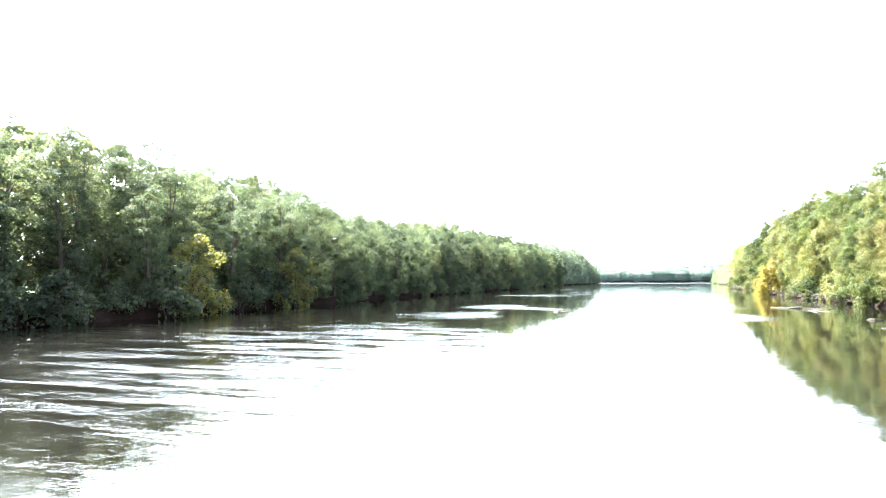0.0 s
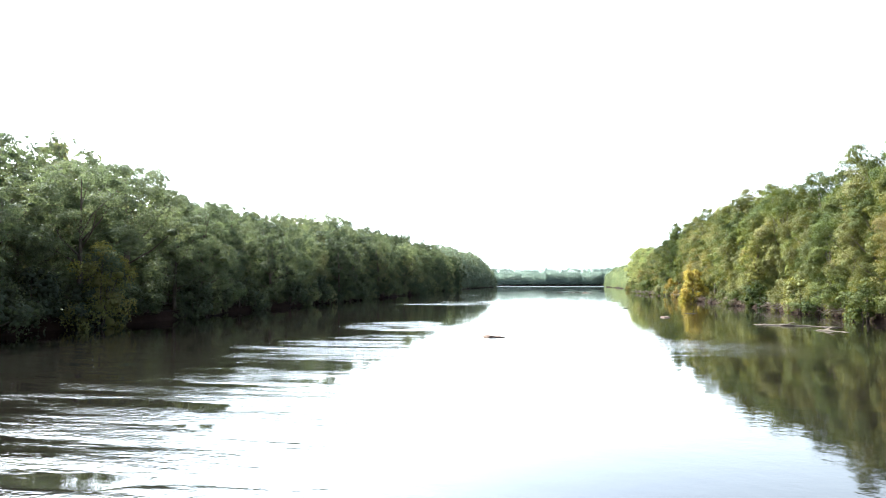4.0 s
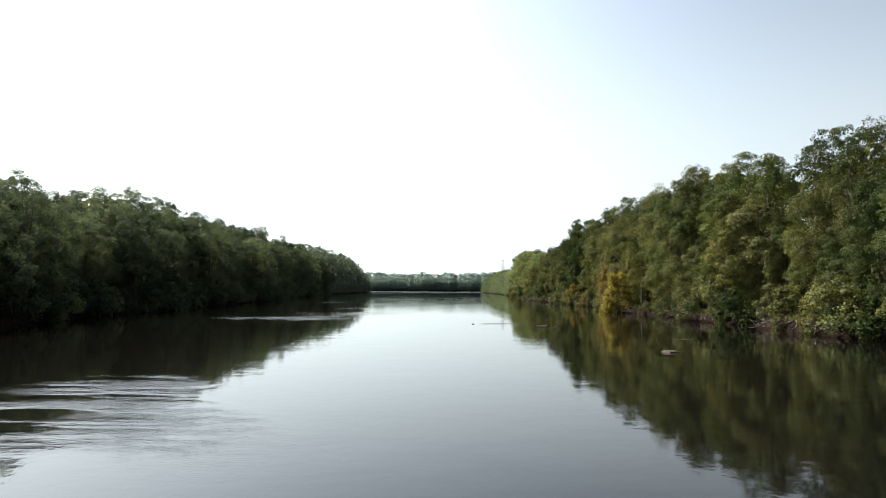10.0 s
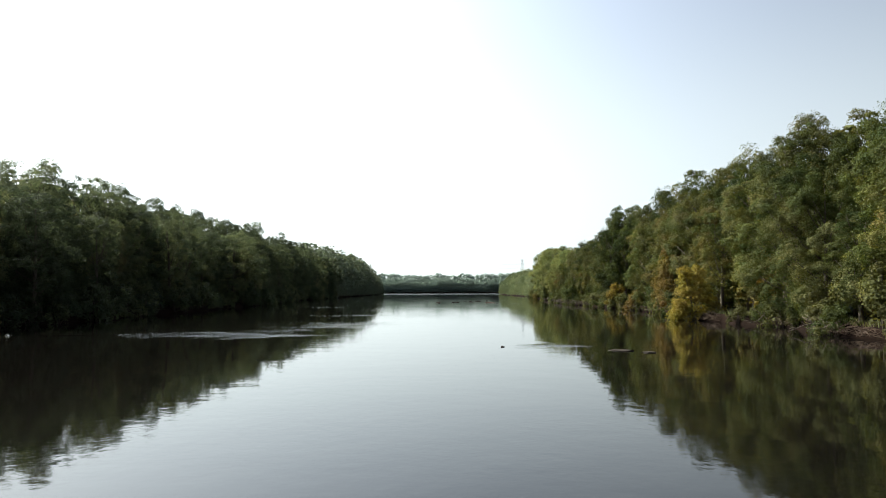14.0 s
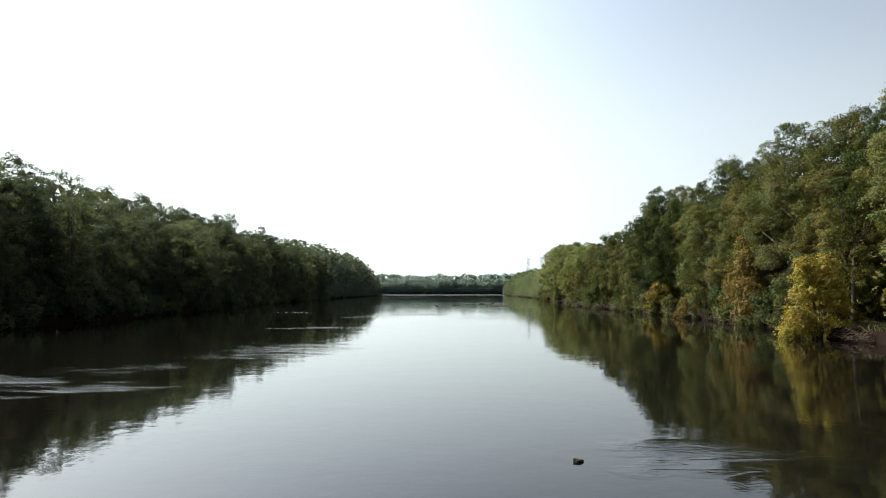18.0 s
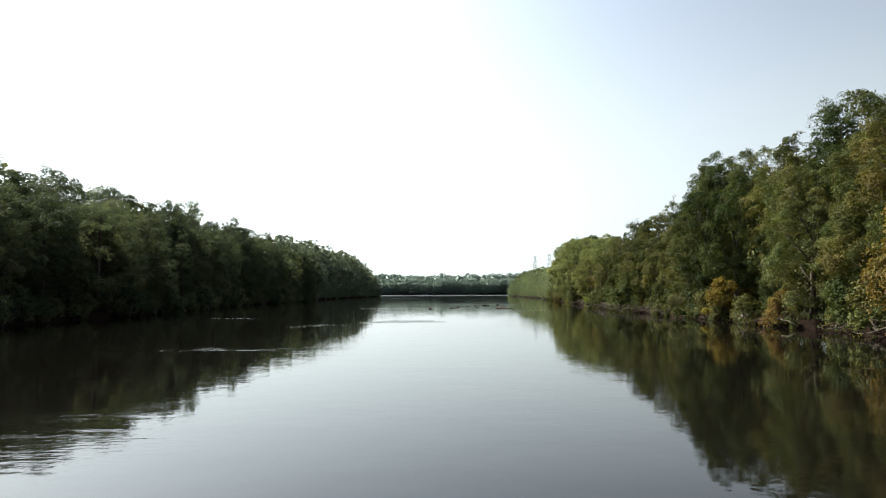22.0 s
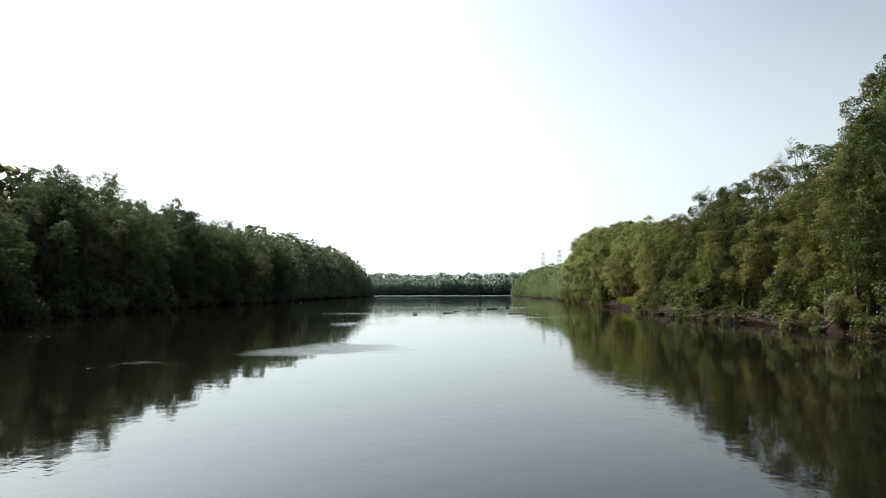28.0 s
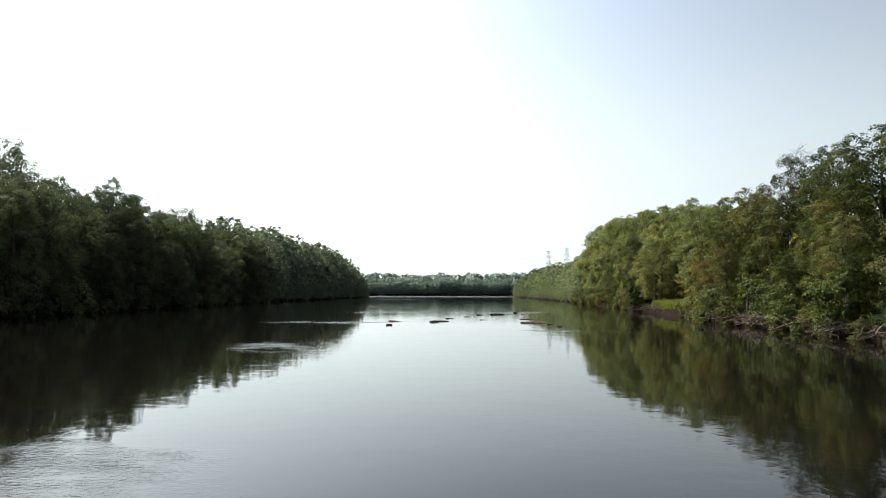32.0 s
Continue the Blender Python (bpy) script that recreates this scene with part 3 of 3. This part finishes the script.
def rows_of_trees(kinds, side, tops, first, last, step, offset, share, wide):
    y = first
    while y < last:
        off = offset + rng.uniform(-2.2, 2.8)
        x = right_edge(y) + off if side > 0 else left_edge(y) - off
        high = along(tops, y) - ground_height(x, y)
        k = rng.uniform(share[0], share[1]) * high / 24
        plant(kinds[rng.integers(len(kinds))], x, y, k, wide * rng.uniform(0.9, 1.12) * min(1.25, (24 / high / share[1]) ** 0.3))
        y += step * rng.uniform(0.8, 1.2)
        if side > 0 and offset < 6 and (191 < y < 213 or 370 < y < 406):
            y = 213 if y < 300 else 406


rows_of_trees(near_kinds, 1, RIGHT_TOPS, 50, 371, 7.6, 3.4, (0.40, 0.80), 1.0)
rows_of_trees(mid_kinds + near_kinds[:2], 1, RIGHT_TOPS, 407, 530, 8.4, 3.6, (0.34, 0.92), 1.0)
rows_of_trees(near_kinds, 1, RIGHT_TOPS, 60, 372, 7.8, 7.6, (0.94, 1.02), 1.0)
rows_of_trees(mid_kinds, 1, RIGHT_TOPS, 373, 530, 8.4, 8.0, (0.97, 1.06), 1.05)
rows_of_trees(left_kinds, -1, LEFT_TOPS, 5, 530, 9.4, 3.4, (0.55, 0.84), 1.1)
rows_of_trees(left_kinds, -1, LEFT_TOPS, 5, 530, 10.5, 9, (0.78, 0.95), 1.1)
rows_of_trees(left_kinds, -1, LEFT_TOPS, 5, 530, 9.2, 15.5, (0.96, 1.07), 0.92)

# taller trees that stand out above the others
for kind, x, y, top in ((left_kinds[2], -89, 389, 35.0), (left_kinds[5], -86, 423, 33.5), (left_kinds[2], -89, 476, 32.5), (left_kinds[0], -78, 318, 28.2),
                        (left_kinds[4], -84, 359, 31.2), (near_kinds[0], 44.5, 288, 28.4), (near_kinds[4], 46, 297, 28.2), (near_kinds[4], 47, 258, 28.4),
                        (near_kinds[0], 45, 192, 28.4), (near_kinds[0], 47, 221, 27.4), (near_kinds[5], 46, 349, 23.4)):
    plant(kind, x, y, (top - ground_height(x, y)) / 24, 0.85)

# every kind of tree stands somewhere
for i, kind in enumerate(near_kinds + mid_kinds + left_kinds):
    if kind not in used:
        y = 120 + 13 * i
        plant(kind, left_edge(y) - 27 if kind in left_kinds else right_edge(y) + 17, y, 1.0)

# ---- far woods ----
def woods(name, spots, mat, label, leaf, density, clumps=7):
    rng = np.random.default_rng(len(spots))
    out, verts, faces = [], [], []
    protos = []
    for i in range(6):
        lobes = crown_lobes(rng, 24, 8.2, 0.05, ("round", "layered", "round", "narrow", "round", "round")[i])
        protos.append(lobe_leaves(rng, lobes, density, leaf, leaf * 0.75, 0.2, clumps, 0.5))
    for x, y, high in spots:
        q = protos[rng.integers(6)]
        a, s = rng.uniform(0, 6.283), high / 24
        turn = np.array([[math.cos(a), -math.sin(a), 0], [math.sin(a), math.cos(a), 0], [0, 0, 1]])
        out.append((q @ turn.T) * (s * 1.1, s * 1.1, s) + (x, y, ground_height(x, y)))
        tube(verts, faces, [(x, y, ground_height(x, y) - 0.5), (x, y, ground_height(x, y) + high * 0.7)], [0.3, 0.1], 4)
    wood = tagged(new(name), label, "woods", "", "stuff")
    tagged(quads_object("canopy", np.concatenate(out), mat, wood), "", "", "", "stuff")
    tagged(mesh_object("timber", verts, faces, BARK, wood), "", "", "", "stuff")


for name, side, mat, words in (("undergrowth_left", -1, LEAF_LEFT, "dark green undergrowth between the trunks of the wood"), ("undergrowth_right", 1, LEAF, "green undergrowth between the bank trees")):
    spots = []
    for off in (8.5, 15.5):
        y = -20
        while y < 540:
            spots.append((right_edge(y) + off if side > 0 else left_edge(y) - off, y + rng.uniform(-1, 1), rng.uniform(8, 13)))
            y += 6.5
    woods(name, spots, mat, words, 1.0, 4.0, 8)
spots = []
for off, share, step in ((23, 0.94, 9), (34, 0.93, 11)):
    y = -20
    while y < 535:
        spots.append((left_edge(y) - off - rng.uniform(0, 4), y, along(LEFT_TOPS, y) * share * rng.uniform(0.85, 1.05)))
        y += step * rng.uniform(0.8, 1.2)
for off in (4, 13, 23):
    spots += [(left_edge(y) - off - rng.uniform(0, 4), y, 26 * rng.uniform(0.7, 1.0)) for y in range(-160, 6 if off < 20 else -20, 9)]
woods("woods_behind_left_bank", spots, LEAF_LEFT, "deep dark green woods behind the bank trees", 1.5, 2.6)
spots = []
for off, share, step in ((15, 0.94, 9),):
    y = 30
    while y < 535:
        spots.append((right_edge(y) + off + rng.uniform(0, 4), y, along(RIGHT_TOPS, y) * share * rng.uniform(0.85, 1.03)))
        y += step * rng.uniform(0.8, 1.2)
for off in (4, 13, 23, 35):
    spots += [(right_edge(y) + off + rng.uniform(0, 4), y, 27 * rng.uniform(0.7, 1.0)) for y in range(-160, 46 if off < 20 else 28, 9)]
woods("woods_behind_right_bank", spots, LEAF, "deep green woods behind the bank trees", 1.5, 2.6)
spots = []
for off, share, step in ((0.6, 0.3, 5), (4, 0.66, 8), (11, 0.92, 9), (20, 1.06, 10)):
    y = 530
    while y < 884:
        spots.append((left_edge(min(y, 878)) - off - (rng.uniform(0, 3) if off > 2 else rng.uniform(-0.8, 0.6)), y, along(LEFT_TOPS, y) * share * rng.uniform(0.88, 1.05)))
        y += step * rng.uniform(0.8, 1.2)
woods("left_bank_woods", spots, LEAF_LEFT_FAR, "dense dark green woods along the river bank, leaves greyed for haze", 1.2, 4.2, 6)
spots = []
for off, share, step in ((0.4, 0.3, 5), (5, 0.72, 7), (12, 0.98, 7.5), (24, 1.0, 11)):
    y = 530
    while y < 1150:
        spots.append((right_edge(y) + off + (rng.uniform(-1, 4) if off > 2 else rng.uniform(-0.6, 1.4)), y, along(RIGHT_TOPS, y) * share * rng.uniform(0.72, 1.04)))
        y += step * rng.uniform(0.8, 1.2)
woods("right_bank_woods", [p for p in spots if p[1] < 730], LEAF_DISTANT, "dense green woods along the river bank, haze in the leaf colour", 1.2, 5.5)
woods("distant_right_bank_woods", [p for p in spots if p[1] >= 730], LEAF_DISTANT, "distant green woods along the river bank, greyed for haze", 1.8, 2.0, 5)
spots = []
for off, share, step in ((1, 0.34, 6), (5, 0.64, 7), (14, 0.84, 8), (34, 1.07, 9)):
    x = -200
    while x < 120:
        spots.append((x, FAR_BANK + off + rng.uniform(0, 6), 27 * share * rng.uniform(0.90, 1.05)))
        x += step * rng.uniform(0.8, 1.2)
woods("opposite_bank_woods", spots, LEAF_FAR, "distant green woods on the opposite river bank, paled for haze", 1.6, 4.6, 11)

# ---- shrubs ----
shrubs = [make_shrub(300 + i, 4.0, 2.6, 260, 0.20, LEAF, "low green shrub overhanging the water at the bank") for i in range(4)]
left_shrubs = [make_shrub(320 + i, 4.0, 2.8, 120, 0.32, LEAF_LEFT, "low dark green shrub at the foot of the bank") for i in range(3)]
for side, kinds, first, last, step in ((1, shrubs, 60, 530, 3.3), (-1, left_shrubs, 10, 530, 4.4)):
    y = first
    while y < last:
        x = right_edge(y) + rng.uniform(-0.7, 0.9) if side > 0 else left_edge(y) - rng.uniform(-0.5, 1.2)
        if not (side > 0 and (374 < y < 409 or 198 < y < 212)):
            plant(kinds[rng.integers(len(kinds))], x, y, rng.uniform(0.4, 1.6) if side > 0 else rng.uniform(0.6, 1.7))
        y += step * rng.uniform(0.6, 1.4)
for i, kind in enumerate(shrubs + left_shrubs):
    if kind not in used:
        y = 130 + 17 * i
        plant(kind, right_edge(y) + 2.0 if kind in shrubs else left_edge(y) - 2.0, y, 0.8)
yellow = make_shrub(340, 9.8, 3.8, 300, 0.22, LEAF_YELLOW, "bushy small tree turning yellow at the water's edge", "yellow_tree", 32)
plant(yellow, right_edge(208.5) - 0.6, 208.5, 0.95, 1.1)
pale = make_shrub(341, 10.0, 4.0, 170, 0.28, LEAF_OLIVE, "rounded pale grey-green tree leaning over the water", "pale_tree")
plant(pale, left_edge(91) + 0.8, 91, 1.1)
plant(pale, left_edge(64) + 0.5, 64, 1.15)

rust = make_shrub(344, 9.0, 3.6, 240, 0.22, LEAF_RUST, "small bushy tree with rusty brown autumn leaves", "rust_tree", 30)
plant(rust, right_edge(235) + 1.2, 235, 1.55, 0.9)
plant(rust, right_edge(258) + 0.2, 258, 0.55, 1.3)
lime = make_shrub(346, 6.0, 3.0, 240, 0.22, LEAF_YELLOW, "bright yellow-green young tree at the edge of the bank", "young_tree", 22)
plant(lime, right_edge(278) + 0.6, 278, 1.0)

# ---- stones ----


def boulder(name, seed, length, depth, high, mat, x, y, turn, label, taper=0.0, rise=0.12):
    """A water-worn rock with broken faces; taper draws one end out low and narrow, rise lifts it out of the water."""
    brng = np.random.default_rng(seed)
    cuts = [(Vector(brng.normal(0, 1, 3) * (1, 1, 0.8)).normalized(), brng.uniform(0.62, 0.90)) for _ in range(11)] + [(Vector((0.05, -0.08, 1)).normalized(), 0.66)]
    if taper:
        cuts.append((Vector((-0.86, -0.45, 0.25)).normalized(), 0.60))
    bm = bmesh.new()
    bmesh.ops.create_icosphere(bm, subdivisions=4, radius=1)
    for v in bm.verts:
        p = v.co.copy()
        for way, far in cuts:
            p -= way * max(0.0, p.dot(way) - far)
        p *= 1.15 + 0.10 * noise.noise(v.co * 2.0 + Vector((seed * 7.3, 0, 0))) + 0.045 * noise.noise(v.co * 7 + Vector((0, seed * 3.1, 0)))
        thin = 1 - taper * max(0.0, min(1.0, 0.5 + 0.5 * p.x)) ** 1.2
        v.co = Vector((p.x * length / 2, p.y * depth / 2 * thin, p.z * high * thin + rise * high))
    me = bpy.data.meshes.new(name)
    bm.to_mesh(me)
    bm.free()
    me.materials.append(mat)
    me.polygons.foreach_set("use_smooth", [True] * len(me.polygons))
    ob = new(name, me)
    ob.matrix_basis = pose(x, y, 0, 0, 0, turn)
    return tagged(ob, label, "rock", "rocks in the river")


TAN, WET = "flat tan river rock breaking the calm surface", "dark wet rock standing out of the river"
ROCKS = [(-8.8, 84.5, 1.95, 1.1, 0.20, 0, -4), (11.9, 122.0, 1.25, 0.9, 0.20, 0, 0), (21.0, 105.6, 2.2, 0.6, 0.06, 1, -20), (26.2, 102.4, 2.2, 0.8, 0.10, 1, -5),
         (-0.7, 160.5, 0.36, 0.25, 0.10, 1, 20), (8.0, 157.1, 1.8, 0.9, 0.11, 1, -10), (9.6, 155.5, 1.0, 0.6, 0.10, 1, -5),
         (-8.7, 355, 2.4, 1.2, 0.35, 0, 0), (-8.5, 344, 0.8, 0.6, 0.32, 1, 0), (-2.6, 355, 2.6, 1.0, 0.25, 1, 0), (-1.2, 365, 2.4, 1.3, 0.35, 1, 10),
         (-3.2, 351, 1.2, 0.8, 0.2, 1, 0), (7.4, 384, 3.6, 2.0, 0.5, 1, 0), (4.3, 381, 2.0, 1.4, 0.32, 1, 0), (11.6, 394, 1.0, 0.8, 0.4, 1, 0),
         (10.3, 351, 4.2, 2.0, 0.35, 0, 0), (11.8, 346, 1.2, 0.8, 0.25, 1, 0), (12.2, 341, 0.9, 0.7, 0.2, 1, 0), (10.2, 363, 2.4, 1.4, 0.22, 0, 0),
         (4.0, 360, 1.8, 1.0, 0.16, 0, 0), (17.5, 134.2, 1.8, 0.5, 0.06, 1, 0), (1.5, 372, 1.1, 0.8, 0.14, 1, 0),
         (25.5, 76, 1.6, 0.9, 0.2, 1, 0), (24.0, 62, 3.0, 1.0, 0.14, 1, 0)]
for i, (x, y, ln, dp, hi, wet, turn) in enumerate(ROCKS):
    boulder("rock", i + 1, ln, dp, hi * (1.5 if y > 330 else 1.0), DARK_STONE if wet else STONE, x, y, turn, WET if wet else TAN, 0.66 if i == 0 else 0.45 * (i % 3 == 1), -0.45 if y > 330 else 0.12)

# ---- fallen wood on the bank ----


def fallen_branch(seed, x, y, length, turn, label):
    rng = np.random.default_rng(seed)
    verts, faces = [], []
    thing = tagged(new("fallen_branch"), label, "driftwood", "driftwood on the bank")
    z0 = 0.05
    pts = [(length * f, 0.5 * math.sin(3 * f + seed), z0 + 0.9 * (1 - f) + 0.15 * math.sin(7 * f + seed)) for f in np.linspace(0, 1, 6)]
    tube(verts, faces, pts, [0.11, 0.10, 0.08, 0.06, 0.045, 0.02], 7)
    for i in range(6):
        s = Vector(pts[1 + i % 4])
        d = Vector((rng.uniform(0.2, 1), rng.uniform(-1, 1), rng.uniform(-0.1, 0.8))) * length * 0.32
        tv, tf = [], []
        tube(tv, tf, [s, s + d * 0.5 + Vector((0, 0, 0.15)), s + d], [0.05, 0.035, 0.012], 5)
        mesh_object("twig", tv, tf, DEAD_WOOD, thing, True)
    mesh_object("stem", verts, faces, DEAD_WOOD, thing, True)
    thing.matrix_basis = pose(x, y, 0.35, 0, 0, turn)
    return thing


i = 0
for y0, count in ((128, 5), (145, 5), (172, 4), (196, 3), (214, 4), (240, 3), (262, 3), (296, 4), (310, 6), (322, 6), (338, 8), (347, 7), (362, 4), (395, 5), (405, 4)):
    for k in range(count):
        y = y0 + rng.uniform(-6, 6)
        fallen_branch(500 + i, right_edge(y) + rng.uniform(0.0, 0.7), y, rng.uniform(2.0, 5.0), rng.uniform(120, 270), "bare grey-brown driftwood branch on the mud bank")
        i += 1



def brush_pile(seed, x, y, length):
    """A washed-up tangle of bare branches on the mud."""
    prng = np.random.default_rng(seed)
    thing = tagged(new("brush_pile"), "tangle of washed-up bare brown branches on the mud bank", "driftwood", "brushwood on the bank")
    for i in range(5):
        v, f = [], []
        a = Vector((prng.uniform(-1.3, 0.2), prng.uniform(-0.5, 0.5) * length, prng.uniform(0.15, 1.1)))
        b = a + Vector((prng.uniform(-1.2, 1.2), prng.uniform(-0.5, 0.5) * length, prng.uniform(-0.5, 0.5)))
        b.z = max(0.05, b.z)
        m = a.lerp(b, 0.5) + Vector((0, 0, prng.uniform(-0.1, 0.35)))
        r = prng.uniform(0.035, 0.075)
        tube(v, f, [a, m, b], [r, r * 0.8, r * 0.3], 6)
        mesh_object("log", v, f, BRUSH, thing, True)
    v, f = [], []
    for i in range(110):
        a = Vector((prng.normal(-0.1, 0.6), prng.uniform(-0.5, 0.5) * length, abs(prng.normal(0, 0.45)) + 0.1))
        w, ln = prng.uniform(0, 6.283), prng.uniform(0.5, 1.9)
        b = a + Vector((math.cos(w) * 0.7, math.sin(w), prng.uniform(-0.3, 0.55))) * ln
        b.z = max(0.03, b.z)
        tube(v, f, [a, a.lerp(b, 0.5) + Vector((0, 0, prng.uniform(-0.1, 0.2))), b], [0.028, 0.02, 0.008], 4)
    tagged(mesh_object("brushwood", v, f, BRUSH, thing), "", "", "", "stuff")
    thing.matrix_basis = pose(x, y, 0.15, 0, 0, prng.uniform(-12, 12))


for k, y in enumerate((126, 140, 152, 171, 188, 205, 232, 247, 263, 281, 299, 306, 313, 321, 333, 341, 348, 355, 364, 409, 418, 430)):
    brush_pile(700 + k, right_edge(y) + 0.0, y, 6.5)

# ---- sunken logs ----
for points, knee in (([(18.6, 107.8, -0.05), (20.6, 106.2, 0.06), (22.4, 105.0, 0.10), (24.6, 104.6, 0.07), (27.4, 102.7, -0.06)], (22.4, 105.0)),
                     ([(22.3, 98.6, -0.04), (23.4, 97.4, 0.07), (25.1, 95.3, -0.05)], (23.6, 97.2))):
    log = tagged(new("sunken_log"), "waterlogged brown tree trunk lying low in the river", "log", "sunken logs")
    v, f = [], []
    span = np.linspace(0, len(points) - 1, 6 * len(points))
    line = [Vector(float(np.interp(a, range(len(points)), [p[k] for p in points]) + (0, 0.10, 0.035)[k] * noise.noise(Vector((2.3 * a, 5.0 * k, points[0][0]))) * 1.6 - (0, 0, 0.06)[k]) for k in range(3)) for a in span]
    tube(v, f, line, [max(0.04, float(np.interp(a, range(len(points)), [0.06, 0.13, 0.15, 0.12, 0.05][: len(points)])) * (1 + 0.75 * noise.noise(Vector((4.1 * a, 1.7, points[0][1]))))) for a in span], 9)
    mesh_object("trunk", v, f, BARK, log, True)
    v, f = [], []
    tube(v, f, [(knee[0], knee[1], 0.1), (knee[0] + 0.7, knee[1] - 0.1, 0.38), (knee[0] + 1.3, knee[1] + 0.15, 0.16)], [0.07, 0.06, 0.02], 6)
    mesh_object("branch_stub", v, f, DEAD_WOOD, log, True)

# ---- dead trees ----
def dead_tree(seed, x, y, high, limbs):
    """A bare trunk whose limbs fork into fine twigs."""
    drng = np.random.default_rng(seed)
    dead = tagged(new("dead_tree"), "tall leafless grey dead tree among green ones", "tree")
    verts, faces = [], []
    lean = drng.uniform(-0.07, 0.07, 2) * high
    spine = [Vector((lean[0] * f * f, lean[1] * f * f, high * f - 0.5)) for f in (0, 0.3, 0.55, 0.75, 0.9, 1)]
    tube(verts, faces, spine, [0.32, 0.24, 0.16, 0.10, 0.05, 0.015], 8)
    mesh_object("trunk", verts, faces, GREY_WOOD, dead, True)
    for i in range(limbs):
        f = 0.55 + 0.42 * (i + drng.random()) / limbs
        s = Vector((lean[0] * f * f, lean[1] * f * f, high * f - 0.5))
        a, ln = drng.uniform(0, 6.283), drng.uniform(2.2, 4.6) * (1.5 - f)
        e = s + Vector((math.cos(a) * ln, math.sin(a) * ln, ln * drng.uniform(0.5, 1.2)))
        m = s.lerp(e, 0.5) + Vector((0, 0, -0.2))
        v, fc = [], []
        tube(v, fc, [s, m, e], [0.06, 0.035, 0.012], 5)
        for k in range(9):
            p = m.lerp(e, drng.uniform(0, 0.95))
            q = p + Vector((drng.uniform(-1, 1), drng.uniform(-1, 1), drng.uniform(0.2, 1.3))) * 0.9
            tube(v, fc, [p, q], [0.02, 0.008], 4)
            for j in range(2):
                w = p.lerp(q, drng.uniform(0.3, 0.9))
                tube(v, fc, [w, w + Vector((drng.uniform(-1, 1), drng.uniform(-1, 1), drng.uniform(0.1, 0.9))) * 0.5], [0.011, 0.005], 4)
        mesh_object("limb", v, fc, GREY_WOOD, dead, True)
    dead.matrix_basis = pose(x, y, ground_height(x, y) - 0.3)


dead_tree(5, 43.5, 349, 21.8, 13)
dead_tree(8, 44.5, 314, 23.2, 11)

# ---- grass ----


def grass_patch(name, spots, high, mat, label):
    grng = np.random.default_rng(len(spots))
    q = []
    for x, y in spots:
        z = ground_height(x, y)
        a, h = grng.uniform(0, 6.283), high * grng.uniform(0.6, 1.3)
        u = np.array((math.cos(a), math.sin(a), 0)) * 0.05
        tip = np.array((grng.normal(0, 0.22) * h, grng.normal(0, 0.22) * h, h))
        b = np.array((x, y, z - 0.05))
        q.append([b - u, b + u, b + tip * 0.62 + u * 0.7, b + tip])
    tagged(quads_object(name, np.array(q), mat), label, "grass", "", "stuff")


grng = np.random.default_rng(3)
ys = grng.uniform(381, 404, 7500)
grass_patch("grass", [(right_edge(y) + 0.8 + 7 * grng.random() ** 1.4, y) for y in ys], 1.35, GRASS, "bright green tall grass clearing on the river bank")
ys = grng.uniform(60, 470, 9000)
grass_patch("grass", [(right_edge(y) + 0.7 + 2.2 * grng.random(), y) for y in ys], 0.6, LEAF_PALE, "sparse grass and weeds along the mud bank")

# ---- pylons and cables ----


def pylon(x, y, high, turn):
    thing = tagged(new("pylon"), "grey steel lattice power pylon above the treetops", "pylon", "power line pylons")
    legs = [(-1, -1), (1, -1), (1, 1), (-1, 1)]
    wide = lambda z: 2.6 * (1 - z / high) + 0.45
    for sx, sy in legs:
        v, f = [], []
        tube(v, f, [(sx * wide(z), sy * wide(z), z) for z in (-1, high * 0.5, high)], [0.09, 0.08, 0.06], 5)
        mesh_object("leg", v, f, STEEL, thing)
    v, f = [], []
    levels = np.linspace(2, high, 11)
    for z0, z1 in zip(levels, levels[1:]):
        for i in range(4):
            (ax, ay), (bx, by) = legs[i], legs[(i + 1) % 4]
            tube(v, f, [(ax * wide(z0), ay * wide(z0), z0), (bx * wide(z1), by * wide(z1), z1)], [0.03, 0.03], 4)
            tube(v, f, [(bx * wide(z0), by * wide(z0), z0), (ax * wide(z1), ay * wide(z1), z1)], [0.03, 0.03], 4)
    mesh_object("bracing", v, f, STEEL, thing)
    for z in (high - 0.6, high - 4.2, high - 7.6):
        v, f = [], []
        tube(v, f, [(-3.6, 0, z), (0, 0.4, z + 0.5), (3.6, 0, z)], [0.07, 0.1, 0.07], 5)
        tube(v, f, [(-3.6, 0, z), (0, 0.3, z - 0.5), (3.6, 0, z)], [0.06, 0.06, 0.06], 5)
        mesh_object("crossarm", v, f, STEEL, thing)
    thing.matrix_basis = pose(x, y, ground_height(x, y), 0, 0, turn)
    return thing


for x, y, high in ((62.5, 712, 31.0), (69.5, 680, 30.5)):
    pylon(x, y, high, 55)
    cable = tagged(new("cable"), "thin power cables spanning the river", "cable", "power line cables")
    for k, drop in enumerate((0.6, 4.2, 7.6)):
        v, f = [], []
        a, b = Vector((x, y, ground_height(x, y) + high - drop)), Vector((-330, y + 330, 46 - drop))
        tube(v, f, [a.lerp(b, s) - Vector((0, 0, 26 * s * (1 - s))) for s in np.linspace(0, 1, 25)], [0.035] * 25, 4)
        mesh_object("wire", v, f, STEEL, cable)
